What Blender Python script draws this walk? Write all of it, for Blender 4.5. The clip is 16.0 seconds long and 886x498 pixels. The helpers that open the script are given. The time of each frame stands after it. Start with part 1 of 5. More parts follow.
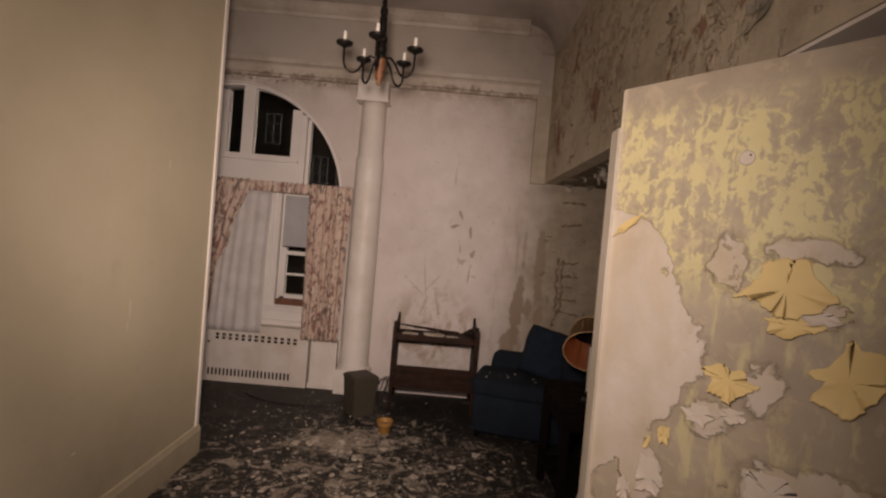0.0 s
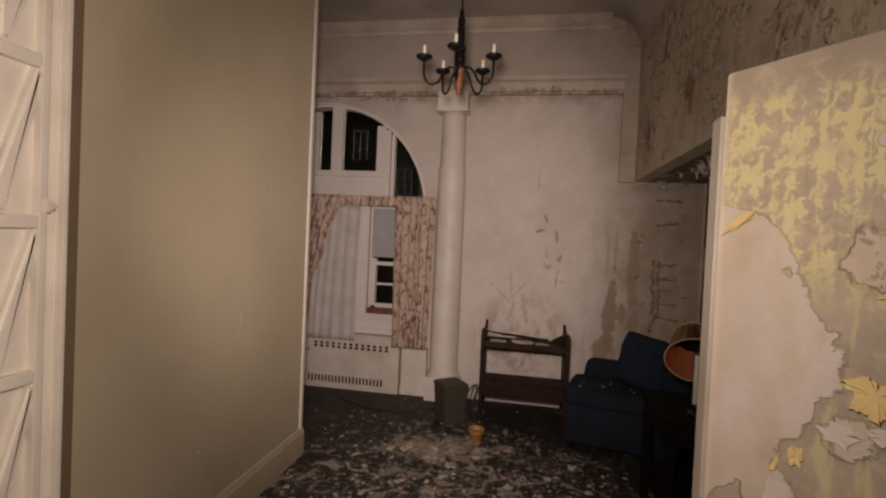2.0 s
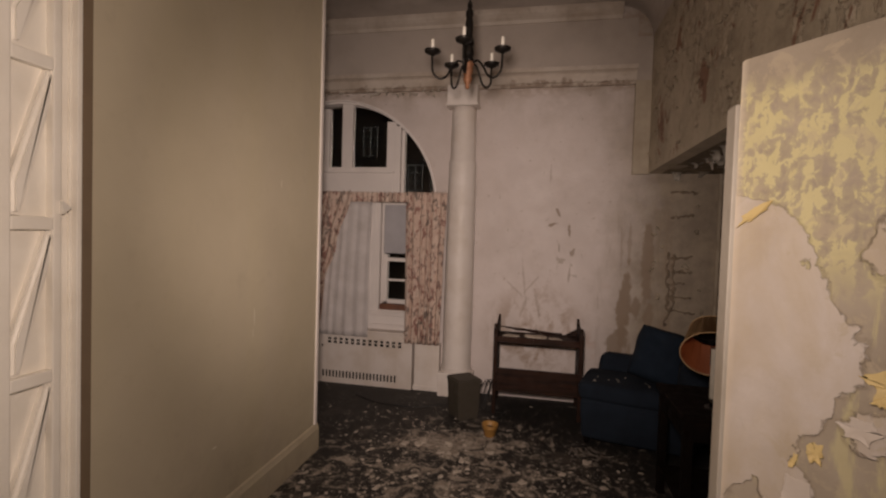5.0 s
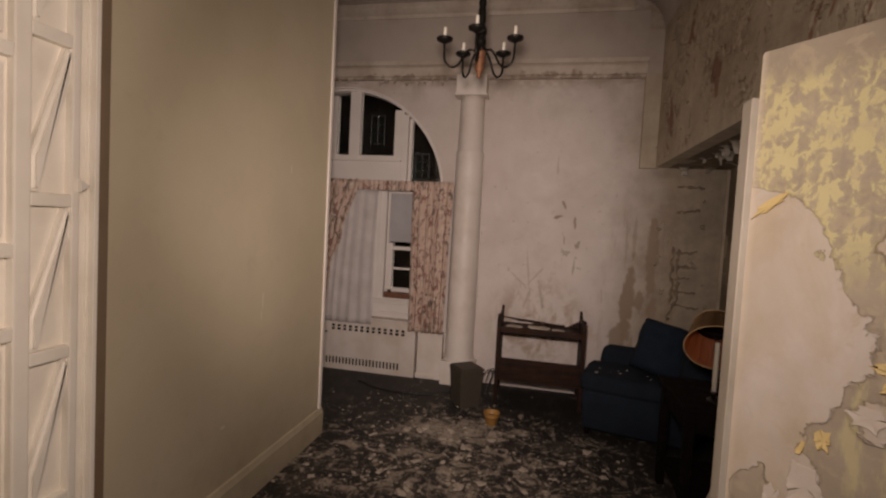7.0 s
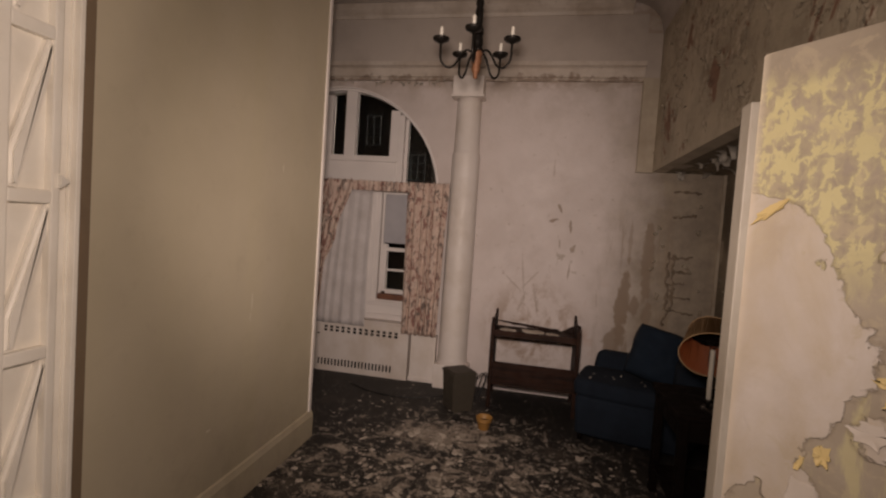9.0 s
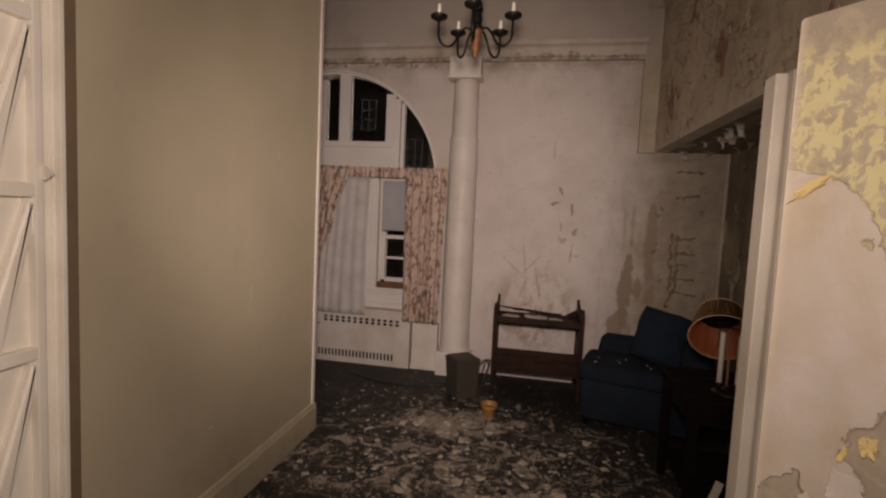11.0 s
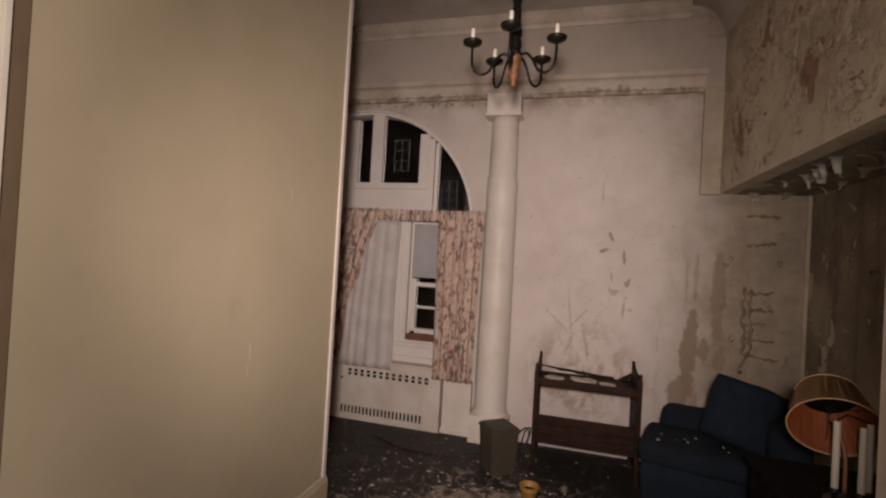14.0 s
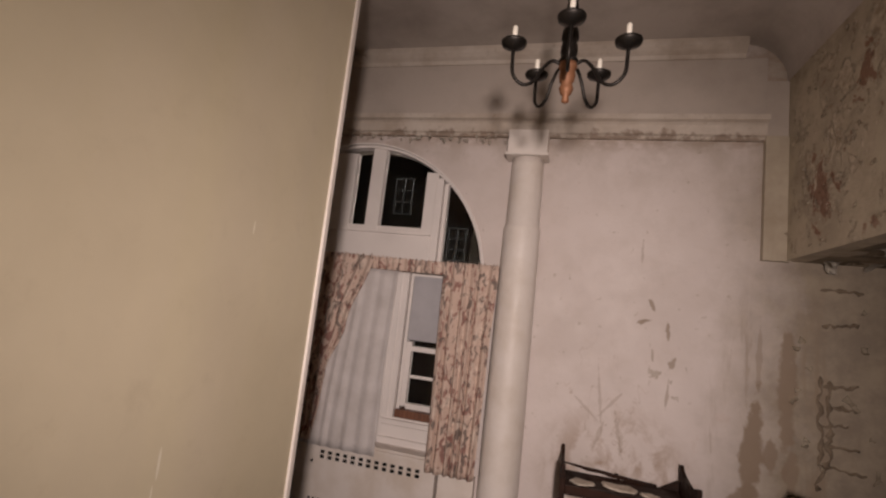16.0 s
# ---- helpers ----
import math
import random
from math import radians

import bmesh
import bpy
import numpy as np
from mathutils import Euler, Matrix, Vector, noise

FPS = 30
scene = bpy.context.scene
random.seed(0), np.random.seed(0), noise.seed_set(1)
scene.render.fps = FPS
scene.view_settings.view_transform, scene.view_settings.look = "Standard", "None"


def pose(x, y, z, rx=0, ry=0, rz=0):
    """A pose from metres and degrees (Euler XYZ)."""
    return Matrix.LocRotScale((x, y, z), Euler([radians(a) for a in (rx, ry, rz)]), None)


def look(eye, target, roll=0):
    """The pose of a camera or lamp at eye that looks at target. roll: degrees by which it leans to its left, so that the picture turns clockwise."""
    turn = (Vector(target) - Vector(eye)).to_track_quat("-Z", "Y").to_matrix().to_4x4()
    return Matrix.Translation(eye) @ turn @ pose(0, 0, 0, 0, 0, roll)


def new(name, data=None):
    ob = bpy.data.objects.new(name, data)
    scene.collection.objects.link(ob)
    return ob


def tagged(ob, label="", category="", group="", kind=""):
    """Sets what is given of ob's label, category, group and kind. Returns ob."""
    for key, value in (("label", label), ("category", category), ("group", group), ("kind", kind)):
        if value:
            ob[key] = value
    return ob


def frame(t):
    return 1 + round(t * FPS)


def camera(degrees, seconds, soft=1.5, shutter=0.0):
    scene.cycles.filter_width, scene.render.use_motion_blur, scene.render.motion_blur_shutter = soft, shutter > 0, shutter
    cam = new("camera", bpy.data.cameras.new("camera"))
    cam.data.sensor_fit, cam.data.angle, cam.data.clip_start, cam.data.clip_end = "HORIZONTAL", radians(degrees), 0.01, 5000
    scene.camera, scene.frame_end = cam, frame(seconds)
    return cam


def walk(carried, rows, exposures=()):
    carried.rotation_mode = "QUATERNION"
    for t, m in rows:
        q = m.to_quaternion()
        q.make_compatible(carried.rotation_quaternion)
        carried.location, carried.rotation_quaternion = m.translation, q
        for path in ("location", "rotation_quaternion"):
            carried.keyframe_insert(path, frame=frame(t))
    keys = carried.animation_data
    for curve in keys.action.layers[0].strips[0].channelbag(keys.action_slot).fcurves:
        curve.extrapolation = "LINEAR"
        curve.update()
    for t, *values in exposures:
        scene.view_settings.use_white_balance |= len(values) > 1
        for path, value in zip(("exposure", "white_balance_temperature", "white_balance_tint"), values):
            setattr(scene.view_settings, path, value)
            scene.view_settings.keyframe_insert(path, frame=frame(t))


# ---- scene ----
cam = camera(86.2, 16.0, soft=2.3)
PATH = [
    (0, (0.04, -0.015, 1.664), (0.043, 1.985, 1.616), 4.9),
    (0.5, (0.031, -0.002, 1.672), (-0.069, 1.995, 1.635), 5.1),
    (1, (-0.006, -0.025, 1.658), (-0.261, 1.958, 1.615), 4.2),
    (1.5, (0.019, -0.004, 1.666), (-0.313, 1.968, 1.618), 3.0),
    (2, (0.024, -0.005, 1.666), (-0.323, 1.964, 1.623), 2.6),
    (2.5, (0.032, -0.008, 1.669), (-0.36, 1.953, 1.625), 1.7),
    (3, (0.043, -0.005, 1.673), (-0.354, 1.955, 1.644), 0.8),
    (3.5, (0.035, 0.014, 1.666), (-0.351, 1.974, 1.574), 1.7),
    (4, (0.044, 0.018, 1.672), (-0.356, 1.977, 1.607), 1.7),
    (6.5, (0.004, -0.014, 1.653), (-0.384, 1.947, 1.584), 2.3),
    (7, (-0.001, -0.016, 1.649), (-0.404, 1.94, 1.547), 3.1),
    (7.5, (0.014, 0.002, 1.651), (-0.394, 1.957, 1.538), 3.3),
    (8, (0.019, 0.015, 1.654), (-0.378, 1.971, 1.531), 3.5),
    (8.5, (0.005, 0.004, 1.653), (-0.379, 1.964, 1.553), 3.6),
    (9, (0.007, 0.028, 1.652), (-0.381, 1.988, 1.558), 3.9),
    (11.5, (-0.061, 0.096, 1.65), (-0.428, 2.055, 1.491), 2.3),
    (12, (-0.058, 0.077, 1.651), (-0.43, 2.041, 1.581), 1.4),
    (12.5, (-0.059, 0.112, 1.647), (-0.296, 2.094, 1.534), 1.0),
    (13, (-0.098, 0.159, 1.652), (-0.242, 2.15, 1.527), 3.4),
    (13.5, (-0.11, 0.278, 1.67), (-0.527, 2.233, 1.597), 2.9),
    (14, (-0.084, 0.512, 1.671), (-0.626, 2.437, 1.696), 3.3),
    (14.5, (-0.088, 0.656, 1.669), (-0.614, 2.586, 1.678), 3.3),
    (15, (-0.168, 0.864, 1.675), (-0.69, 2.794, 1.708), 3.5),
    (15.5, (-0.292, 1.081, 1.689), (-0.772, 3.02, 1.788), 3.0),
    (16, (-0.396, 1.19, 1.726), (-0.916, 3.105, 1.971), 6.5),
]
walk(cam, [(t, look(eye, target, roll)) for t, eye, target, roll in PATH],
     [(0.0, 0.05, 6550, 10), (1.5, -0.15, 6550, 10), (4.0, -0.17, 6500, 10), (9.0, -0.2, 6480, 10), (12.5, -0.08, 6430, 10), (14.0, 0.15, 6330, 10), (16.0, 0.36, 6150, 10)])

# ---- light: one hand torch beside the lens, a bright middle and a wide spill ----
def torch(name, place, aim, watts, degrees, blend, radius):
    data = bpy.data.lights.new(name, "SPOT")
    data.energy, data.spot_size, data.spot_blend = watts, radians(degrees), blend
    data.shadow_soft_size, data.color = radius, (1.0, 0.80, 0.69)
    ob = new(name, data)
    ob.matrix_world = look(place, aim)
    return ob


TORCH = (-0.07, 0.12, 1.88)
torch("torch_beam", TORCH, (-0.90, 4.9, 1.55), 355.0, 74, 1.0, 0.10)
torch("torch_spill", TORCH, (-2.3, 4.5, 1.50), 96.0, 174, 0.72, 0.10)

world = bpy.data.worlds.new("night")
world.use_nodes = True
world.node_tree.nodes["Background"].inputs[0].default_value = (0.010, 0.012, 0.016, 1)
world.node_tree.nodes["Background"].inputs[1].default_value = 0.1
scene.world = world


# ---- materials ----
class Nodes:
    """A small builder for node materials."""

    def __init__(self, name, rough=0.7, metal=0.0):
        self.m = bpy.data.materials.new(name)
        self.m.use_nodes = True
        self.t = self.m.node_tree
        self.p = self.t.nodes["Principled BSDF"]
        self.p.inputs["Roughness"].default_value = rough
        self.p.inputs["Metallic"].default_value = metal
        self.co = self.t.nodes.new("ShaderNodeTexCoord")

    def add(self, kind, **kw):
        n = self.t.nodes.new(kind)
        for k, v in kw.items():
            n.inputs[k].default_value = v
        return n

    def link(self, a, b):
        self.t.links.new(a, b)
        return b

    def coords(self, scale=(1, 1, 1), shift=(0, 0, 0), turn=(0, 0, 0)):
        n = self.add("ShaderNodeMapping")
        n.inputs["Scale"].default_value, n.inputs["Location"].default_value = scale, shift
        n.inputs["Rotation"].default_value = turn
        self.link(self.co.outputs["Object"], n.inputs["Vector"])
        return n.outputs[0]

    def noise(self, scale, detail=4.0, rough=0.55, vec=None, distort=0.0):
        n = self.add("ShaderNodeTexNoise", Scale=scale, Detail=detail, Roughness=rough, Distortion=distort)
        self.link(vec or self.co.outputs["Object"], n.inputs["Vector"])
        return n.outputs["Fac"]

    def voronoi(self, scale, vec=None, feature="F1"):
        n = self.add("ShaderNodeTexVoronoi", Scale=scale)
        n.feature = feature
        self.link(vec or self.co.outputs["Object"], n.inputs["Vector"])
        return n

    def ramp(self, fac, a, b, lo=0.0, hi=1.0):
        n = self.add("ShaderNodeMapRange")
        for k, v in (("From Min", a), ("From Max", b), ("To Min", lo), ("To Max", hi)):
            n.inputs[k].default_value = v
        n.clamp = True
        self.link(fac, n.inputs["Value"])
        return n.outputs[0]

    def math(self, op, a, b):
        n = self.add("ShaderNodeMath")
        n.operation = op
        for i, v in enumerate((a, b)):
            if isinstance(v, (int, float)):
                n.inputs[i].default_value = v
            else:
                self.link(v, n.inputs[i])
        return n.outputs[0]

    def mix(self, fac, a, b):
        n = self.add("ShaderNodeMix")
        n.data_type = "RGBA"
        for i, v in ((0, fac), (6, a), (7, b)):
            if isinstance(v, (int, float)):
                n.inputs[i].default_value = v
            elif isinstance(v, tuple):
                n.inputs[i].default_value = (*v, 1)
            else:
                self.link(v, n.inputs[i])
        return n.outputs[2]

    def axis(self, which):
        n = self.add("ShaderNodeSeparateXYZ")
        self.link(self.co.outputs["Object"], n.inputs[0])
        return n.outputs["XYZ".index(which)]

    def color(self, c):
        if isinstance(c, tuple):
            self.p.inputs["Base Color"].default_value = (*c, 1)
        else:
            self.link(c, self.p.inputs["Base Color"])
        return self

    def rough(self, r):
        self.link(r, self.p.inputs["Roughness"])
        return self

    def bump(self, h, strength=0.3, dist=0.01):
        n = self.add("ShaderNodeBump", Strength=strength, Distance=dist)
        if "Normal" in self.p.inputs and self.p.inputs["Normal"].links:
            self.link(self.p.inputs["Normal"].links[0].from_socket, n.inputs["Normal"])
        self.link(h, n.inputs["Height"])
        self.link(n.outputs[0], self.p.inputs["Normal"])
        return self


def paint(name, base, dirt, rough=0.6, amount=0.5, scale=2.0, streak=True, bump=0.15):
    """Old paint: broad stains, faint downward streaks and a fine grain."""
    n = Nodes(name, rough)
    broad = n.ramp(n.noise(scale, 5, 0.6), 0.42, 0.75)
    c = n.mix(n.math("MULTIPLY", broad, amount), base, dirt)
    if streak:
        s = n.ramp(n.noise(6.0, 3, 0.5, n.coords((1, 1, 0.07))), 0.5, 0.8)
        c = n.mix(n.math("MULTIPLY", s, amount * 0.5), c, dirt)
    fine = n.noise(45, 4, 0.6)
    c = n.mix(n.ramp(fine, 0.55, 0.9, 0, 0.35 * amount), c, dirt)
    n.color(c).bump(fine, bump, 0.004).bump(n.noise(4.0, 3), bump, 0.02)
    n.rough(n.ramp(n.noise(9.0), 0.3, 0.7, rough - 0.1, rough + 0.12))
    return n.m


def plain(name, base, rough=0.5, metal=0.0, vary=0.25, scale=25.0, bump=0.1):
    n = Nodes(name, rough, metal)
    dark = tuple(v * (1 - vary) for v in base)
    light = tuple(min(1, v * (1 + vary)) for v in base)
    f = n.noise(scale, 4, 0.6)
    n.color(n.mix(n.noise(scale * 0.15, 3), dark, light)).bump(f, bump, 0.003)
    n.rough(n.ramp(f, 0.3, 0.7, max(0.05, rough - 0.1), min(1, rough + 0.1)))
    return n.m


def wood(name, base, dark, rough=0.45, grain=(3, 3, 30), gloss=0.5):
    n = Nodes(name, rough)
    n.p.inputs["Specular IOR Level"].default_value = gloss
    g = n.noise(1.0, 6, 0.6, n.coords(grain))
    c = n.mix(n.ramp(g, 0.35, 0.65), dark, base)
    c = n.mix(n.ramp(n.noise(7, 4), 0.55, 0.75, 0, 0.5), c, tuple(v * 0.5 for v in dark))
    n.color(c).bump(g, 0.2, 0.003)
    n.rough(n.ramp(n.noise(14), 0.3, 0.7, rough - 0.12, rough + 0.2))
    return n.m


M = {}


def cream_wall():
    n = Nodes("cream_wall_paint", 0.42)
    y, z = n.axis("Y"), n.axis("Z")
    c = n.mix(n.ramp(n.noise(0.9, 6, 0.6), 0.38, 0.7), (0.545, 0.478, 0.345), (0.455, 0.395, 0.275))
    band = n.ramp(n.noise(3.0, 3, 0.5, n.coords((1, 1, 0.04))), 0.42, 0.62)
    c = n.mix(n.math("MULTIPLY", band, 0.35), c, (0.49, 0.425, 0.335))
    c = n.mix(n.ramp(n.noise(7.0, 7, 0.7), 0.56, 0.78, 0, 0.4), c, (0.40, 0.34, 0.24))
    low = n.math("MULTIPLY", n.ramp(z, 0.75, 0.1), n.ramp(n.noise(5.0, 6, 0.7), 0.46, 0.66))
    c = n.mix(n.math("MULTIPLY", low, 0.5), c, (0.34, 0.28, 0.20))

    def line(cy, cz, ry, rz):
        return n.math("ADD", n.math("POWER", n.math("DIVIDE", n.math("SUBTRACT", y, cy), ry), 2.0), n.math("POWER", n.math("DIVIDE", n.math("SUBTRACT", z, cz), rz), 2.0))

    for cy, cz, ry, rz in ((SCRATCH_Y, SCRATCH_Z, 0.006, 0.055), (SCRATCH_Y - 0.01, SCRATCH_Z - 0.09, 0.004, 0.03), (2.15, 0.52, 0.02, 0.008), (2.75, 1.95, 0.005, 0.03)):
        c = n.mix(n.ramp(line(cy, cz, ry, rz), 1.0, 0.6, 0, 0.7), c, (0.72, 0.67, 0.56))
    fine = n.noise(60, 4, 0.6)
    n.color(c).bump(fine, 0.10, 0.003).bump(n.noise(3.0, 4), 0.22, 0.02)
    n.rough(n.ramp(n.noise(4.0, 5), 0.3, 0.7, 0.34, 0.55))
    return n.m


SCRATCH_Y, SCRATCH_Z = 2.482, 1.148
M["cream"] = cream_wall()
M["flake_white"] = paint("loose_white_paint", (0.50, 0.445, 0.39), (0.38, 0.32, 0.25), 0.6, 0.5, 12.0, False, 0.2)

def alcove_plaster():
    """Mouldy alcove plaster: olive-brown, streaked, with pale islands where paint still holds."""
    n = Nodes("mouldy_alcove_plaster", 0.85)
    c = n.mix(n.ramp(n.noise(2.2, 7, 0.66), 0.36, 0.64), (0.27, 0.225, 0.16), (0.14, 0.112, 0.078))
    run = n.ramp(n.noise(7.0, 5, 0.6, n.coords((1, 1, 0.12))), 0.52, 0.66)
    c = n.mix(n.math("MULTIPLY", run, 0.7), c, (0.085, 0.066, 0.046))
    hold = n.noise(3.6, 7, 0.64, n.coords((1, 1, 0.8), (2, 6, 3)), 0.5)
    on = n.ramp(hold, 0.60, 0.615)
    c = n.mix(n.math("MULTIPLY", on, 0.8), c, n.mix(n.noise(15, 5), (0.50, 0.435, 0.34), (0.36, 0.30, 0.225)))
    lip = n.ramp(n.math("ABSOLUTE", n.math("SUBTRACT", hold, 0.597), 0), 0.010, 0.0)
    c = n.mix(n.math("MULTIPLY", lip, 0.8), c, (0.05, 0.038, 0.026))
    n.color(c).bump(on, 0.8, 0.010).bump(n.noise(12, 7, 0.7), 0.5, 0.02)
    return n.m


M["damp"] = alcove_plaster()
M["white"] = paint("old_white_paint", (0.73, 0.675, 0.635), (0.48, 0.40, 0.31), 0.5, 0.5, 3.0, True, 0.12)
M["ceiling"] = paint("sooty_ceiling_paint", (0.52, 0.47, 0.43), (0.27, 0.23, 0.20), 0.8, 0.8, 1.6, False, 0.25)
M["frieze"] = paint("frieze_paint", (0.46, 0.405, 0.36), (0.29, 0.24, 0.205), 0.75, 0.7, 1.5, False, 0.15)
def cornice_paint():
    """Grimy white moulding whose lower lip is rotted red-brown in patches."""
    n = Nodes("grimy_cornice_paint", 0.62)
    x, z = n.axis("X"), n.axis("Z")
    c = n.mix(n.ramp(n.noise(3.0, 6, 0.65), 0.38, 0.68), (0.56, 0.50, 0.44), (0.40, 0.335, 0.275))
    rot = n.ramp(n.math("ADD", n.noise(5.5, 7, 0.7, n.coords((1, 1, 1.2))), n.ramp(z, 3.26, 3.17, -0.12, 0.10)), 0.52, 0.60)
    c = n.mix(n.math("MULTIPLY", rot, 0.8), c, n.mix(n.noise(18, 4), (0.27, 0.195, 0.145), (0.16, 0.12, 0.088)))
    c = n.mix(n.ramp(n.noise(30, 5), 0.60, 0.75, 0, 0.5), c, (0.27, 0.22, 0.165))
    n.color(c).bump(rot, -0.5, 0.012).bump(n.noise(25, 6, 0.7), 0.35, 0.008)
    return n.m


M["cornice"] = cornice_paint()
M["strip"] = paint("yellowed_plaster_strip", (0.46, 0.40, 0.315), (0.29, 0.235, 0.17), 0.7, 0.8, 4.0, True, 0.25)
M["curl"] = paint("loose_paint_curl", (0.66, 0.62, 0.55), (0.42, 0.36, 0.28), 0.6, 0.5, 12.0, False, 0.2)
M["yellow_curl"] = paint("loose_yellow_paint", (0.56, 0.43, 0.19), (0.45, 0.335, 0.14), 0.6, 0.5, 9.0, False, 0.15)
GL = Nodes("window_glass", 0.03).color((0.9, 0.93, 0.92))
GL.p.inputs["Transmission Weight"].default_value = 1.0
M["glass"] = GL.m
M["sash"] = plain("window_frame_white", (0.72, 0.675, 0.65), 0.45, 0, 0.12, 20)
M["dark"] = plain("dark_void", (0.003, 0.003, 0.003), 0.95)
M["radiator"] = paint("radiator_cover_enamel", (0.68, 0.625, 0.585), (0.46, 0.37, 0.28), 0.45, 0.5, 4.0, True, 0.08)
M["iron"] = plain("black_iron", (0.020, 0.017, 0.015), 0.45, 0.7, 0.3, 60)
M["brass"] = plain("tarnished_copper", (0.22, 0.10, 0.05), 0.6, 0.35, 0.5, 50)
M["candle"] = plain("candle_sleeve", (0.74, 0.70, 0.62), 0.5, 0, 0.1, 30)
M["walnut"] = wood("walnut_stain", (0.030, 0.011, 0.0055), (0.011, 0.0045, 0.0025), 0.6, gloss=0.2)
M["ebony"] = wood("dark_table_stain", (0.007, 0.0035, 0.0025), (0.003, 0.0018, 0.0014), 0.8, gloss=0.1)
M["bin"] = plain("olive_brown_bin", (0.055, 0.046, 0.034), 0.6, 0, 0.25, 18)
M["pot"] = plain("ochre_plastic_cup", (0.36, 0.19, 0.05), 0.5, 0, 0.2, 20)
M["cable"] = plain("black_cable", (0.012, 0.012, 0.012), 0.5)
M["sill"] = wood("sill_wood", (0.20, 0.085, 0.045), (0.11, 0.045, 0.025), 0.5, (30, 3, 3))
M["old_sleeve"] = plain("greyed_candle_sleeve", (0.42, 0.39, 0.33), 0.6, 0, 0.2, 30)
M["steel"] = plain("dull_steel", (0.55, 0.52, 0.47), 0.35, 0.9, 0.2, 40)


def far_wall_paint():
    """Pinkish white plaster: branching damp marks, brown run marks by the alcove and a bruise over the rack."""
    n = Nodes("stained_pinkish_plaster", 0.62)
    base = n.mix(n.ramp(n.noise(1.1, 6, 0.62), 0.36, 0.66), (0.64, 0.572, 0.548), (0.565, 0.50, 0.47))
    base = n.mix(n.ramp(n.noise(5.0, 7, 0.68), 0.50, 0.72, 0, 0.22), base, (0.44, 0.375, 0.32))
    x, z = n.axis("X"), n.axis("Z")

    def oval(cx, cz, rx, rz):
        return n.math("ADD", n.math("POWER", n.math("DIVIDE", n.math("SUBTRACT", x, cx), rx), 2.0), n.math("POWER", n.math("DIVIDE", n.math("SUBTRACT", z, cz), rz), 2.0))

    # broad greyed zone towards the alcove: mould, plus the torch's falloff painted in
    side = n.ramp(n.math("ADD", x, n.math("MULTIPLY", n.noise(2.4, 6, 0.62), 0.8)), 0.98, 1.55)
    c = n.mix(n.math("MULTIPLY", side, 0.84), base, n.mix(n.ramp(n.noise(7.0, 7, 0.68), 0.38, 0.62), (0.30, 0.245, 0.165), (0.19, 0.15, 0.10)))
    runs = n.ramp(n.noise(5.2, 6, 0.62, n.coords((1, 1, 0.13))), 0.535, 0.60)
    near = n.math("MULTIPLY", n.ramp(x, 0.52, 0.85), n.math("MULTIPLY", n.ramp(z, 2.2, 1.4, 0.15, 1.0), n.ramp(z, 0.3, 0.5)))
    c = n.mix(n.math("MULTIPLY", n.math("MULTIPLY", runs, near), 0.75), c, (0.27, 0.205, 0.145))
    blot = n.math("MULTIPLY", n.ramp(oval(0.02, 0.66, 0.52, 0.50), 1.25, 0.1), n.ramp(n.noise(6.0, 7, 0.68, n.coords((1, 1, 0.8)), 0.5), 0.44, 0.60))
    c = n.mix(n.math("MULTIPLY", blot, 0.85), c, (0.32, 0.225, 0.16))
    # thin branching damp lines
    vein = n.ramp(n.math("ABSOLUTE", n.math("SUBTRACT", n.noise(4.4, 3, 0.5, n.coords((1.5, 1, 0.55), (2, 0, 3)), 0.9), 0.5), 0), 0.012, 0.0)
    vein = n.math("MULTIPLY", vein, n.math("MULTIPLY", n.ramp(oval(-0.10, 1.20, 0.38, 0.50), 1.1, 0.3), n.ramp(n.noise(9, 4), 0.42, 0.56)))
    c = n.mix(n.math("MULTIPLY", vein, 0.6), c, (0.36, 0.27, 0.22))
    scar = n.math("MULTIPLY", n.ramp(n.noise(11, 5, 0.6, n.coords((1, 1, 0.6), (7, 1, 0)), 0.7), 0.60, 0.625), n.ramp(oval(0.33, 1.58, 0.16, 0.42), 1.1, 0.5))
    c = n.mix(n.math("MULTIPLY", scar, 0.7), c, (0.34, 0.285, 0.23))
    rust = n.math("MULTIPLY", n.ramp(n.noise(3.1, 6, 0.7), 0.60, 0.72), n.ramp(z, 1.7, 0.6))
    c = n.mix(n.math("MULTIPLY", rust, 0.5), c, (0.45, 0.29, 0.22))
    # separate runs and scars, each with its own ragged outline
    rag = n.math("MULTIPLY", n.math("SUBTRACT", n.noise(9.0, 6, 0.65), 0.5), 2.6)
    nick = n.math("MULTIPLY", n.math("SUBTRACT", n.noise(26.0, 5, 0.65), 0.5), 3.4)

    def slanted(cx, cz, rx, rz, lean):
        s, k = math.sin(radians(lean)), math.cos(radians(lean))
        dx, dz = n.math("SUBTRACT", x, cx), n.math("SUBTRACT", z, cz)
        u = n.math("ADD", n.math("MULTIPLY", dx, k / rx), n.math("MULTIPLY", dz, s / rx))
        v = n.math("ADD", n.math("MULTIPLY", dx, -s / rz), n.math("MULTIPLY", dz, k / rz))
        return n.math("ADD", n.math("POWER", n.math("ABSOLUTE", u, 0), 1.3), n.math("POWER", n.math("ABSOLUTE", v, 0), 1.3))

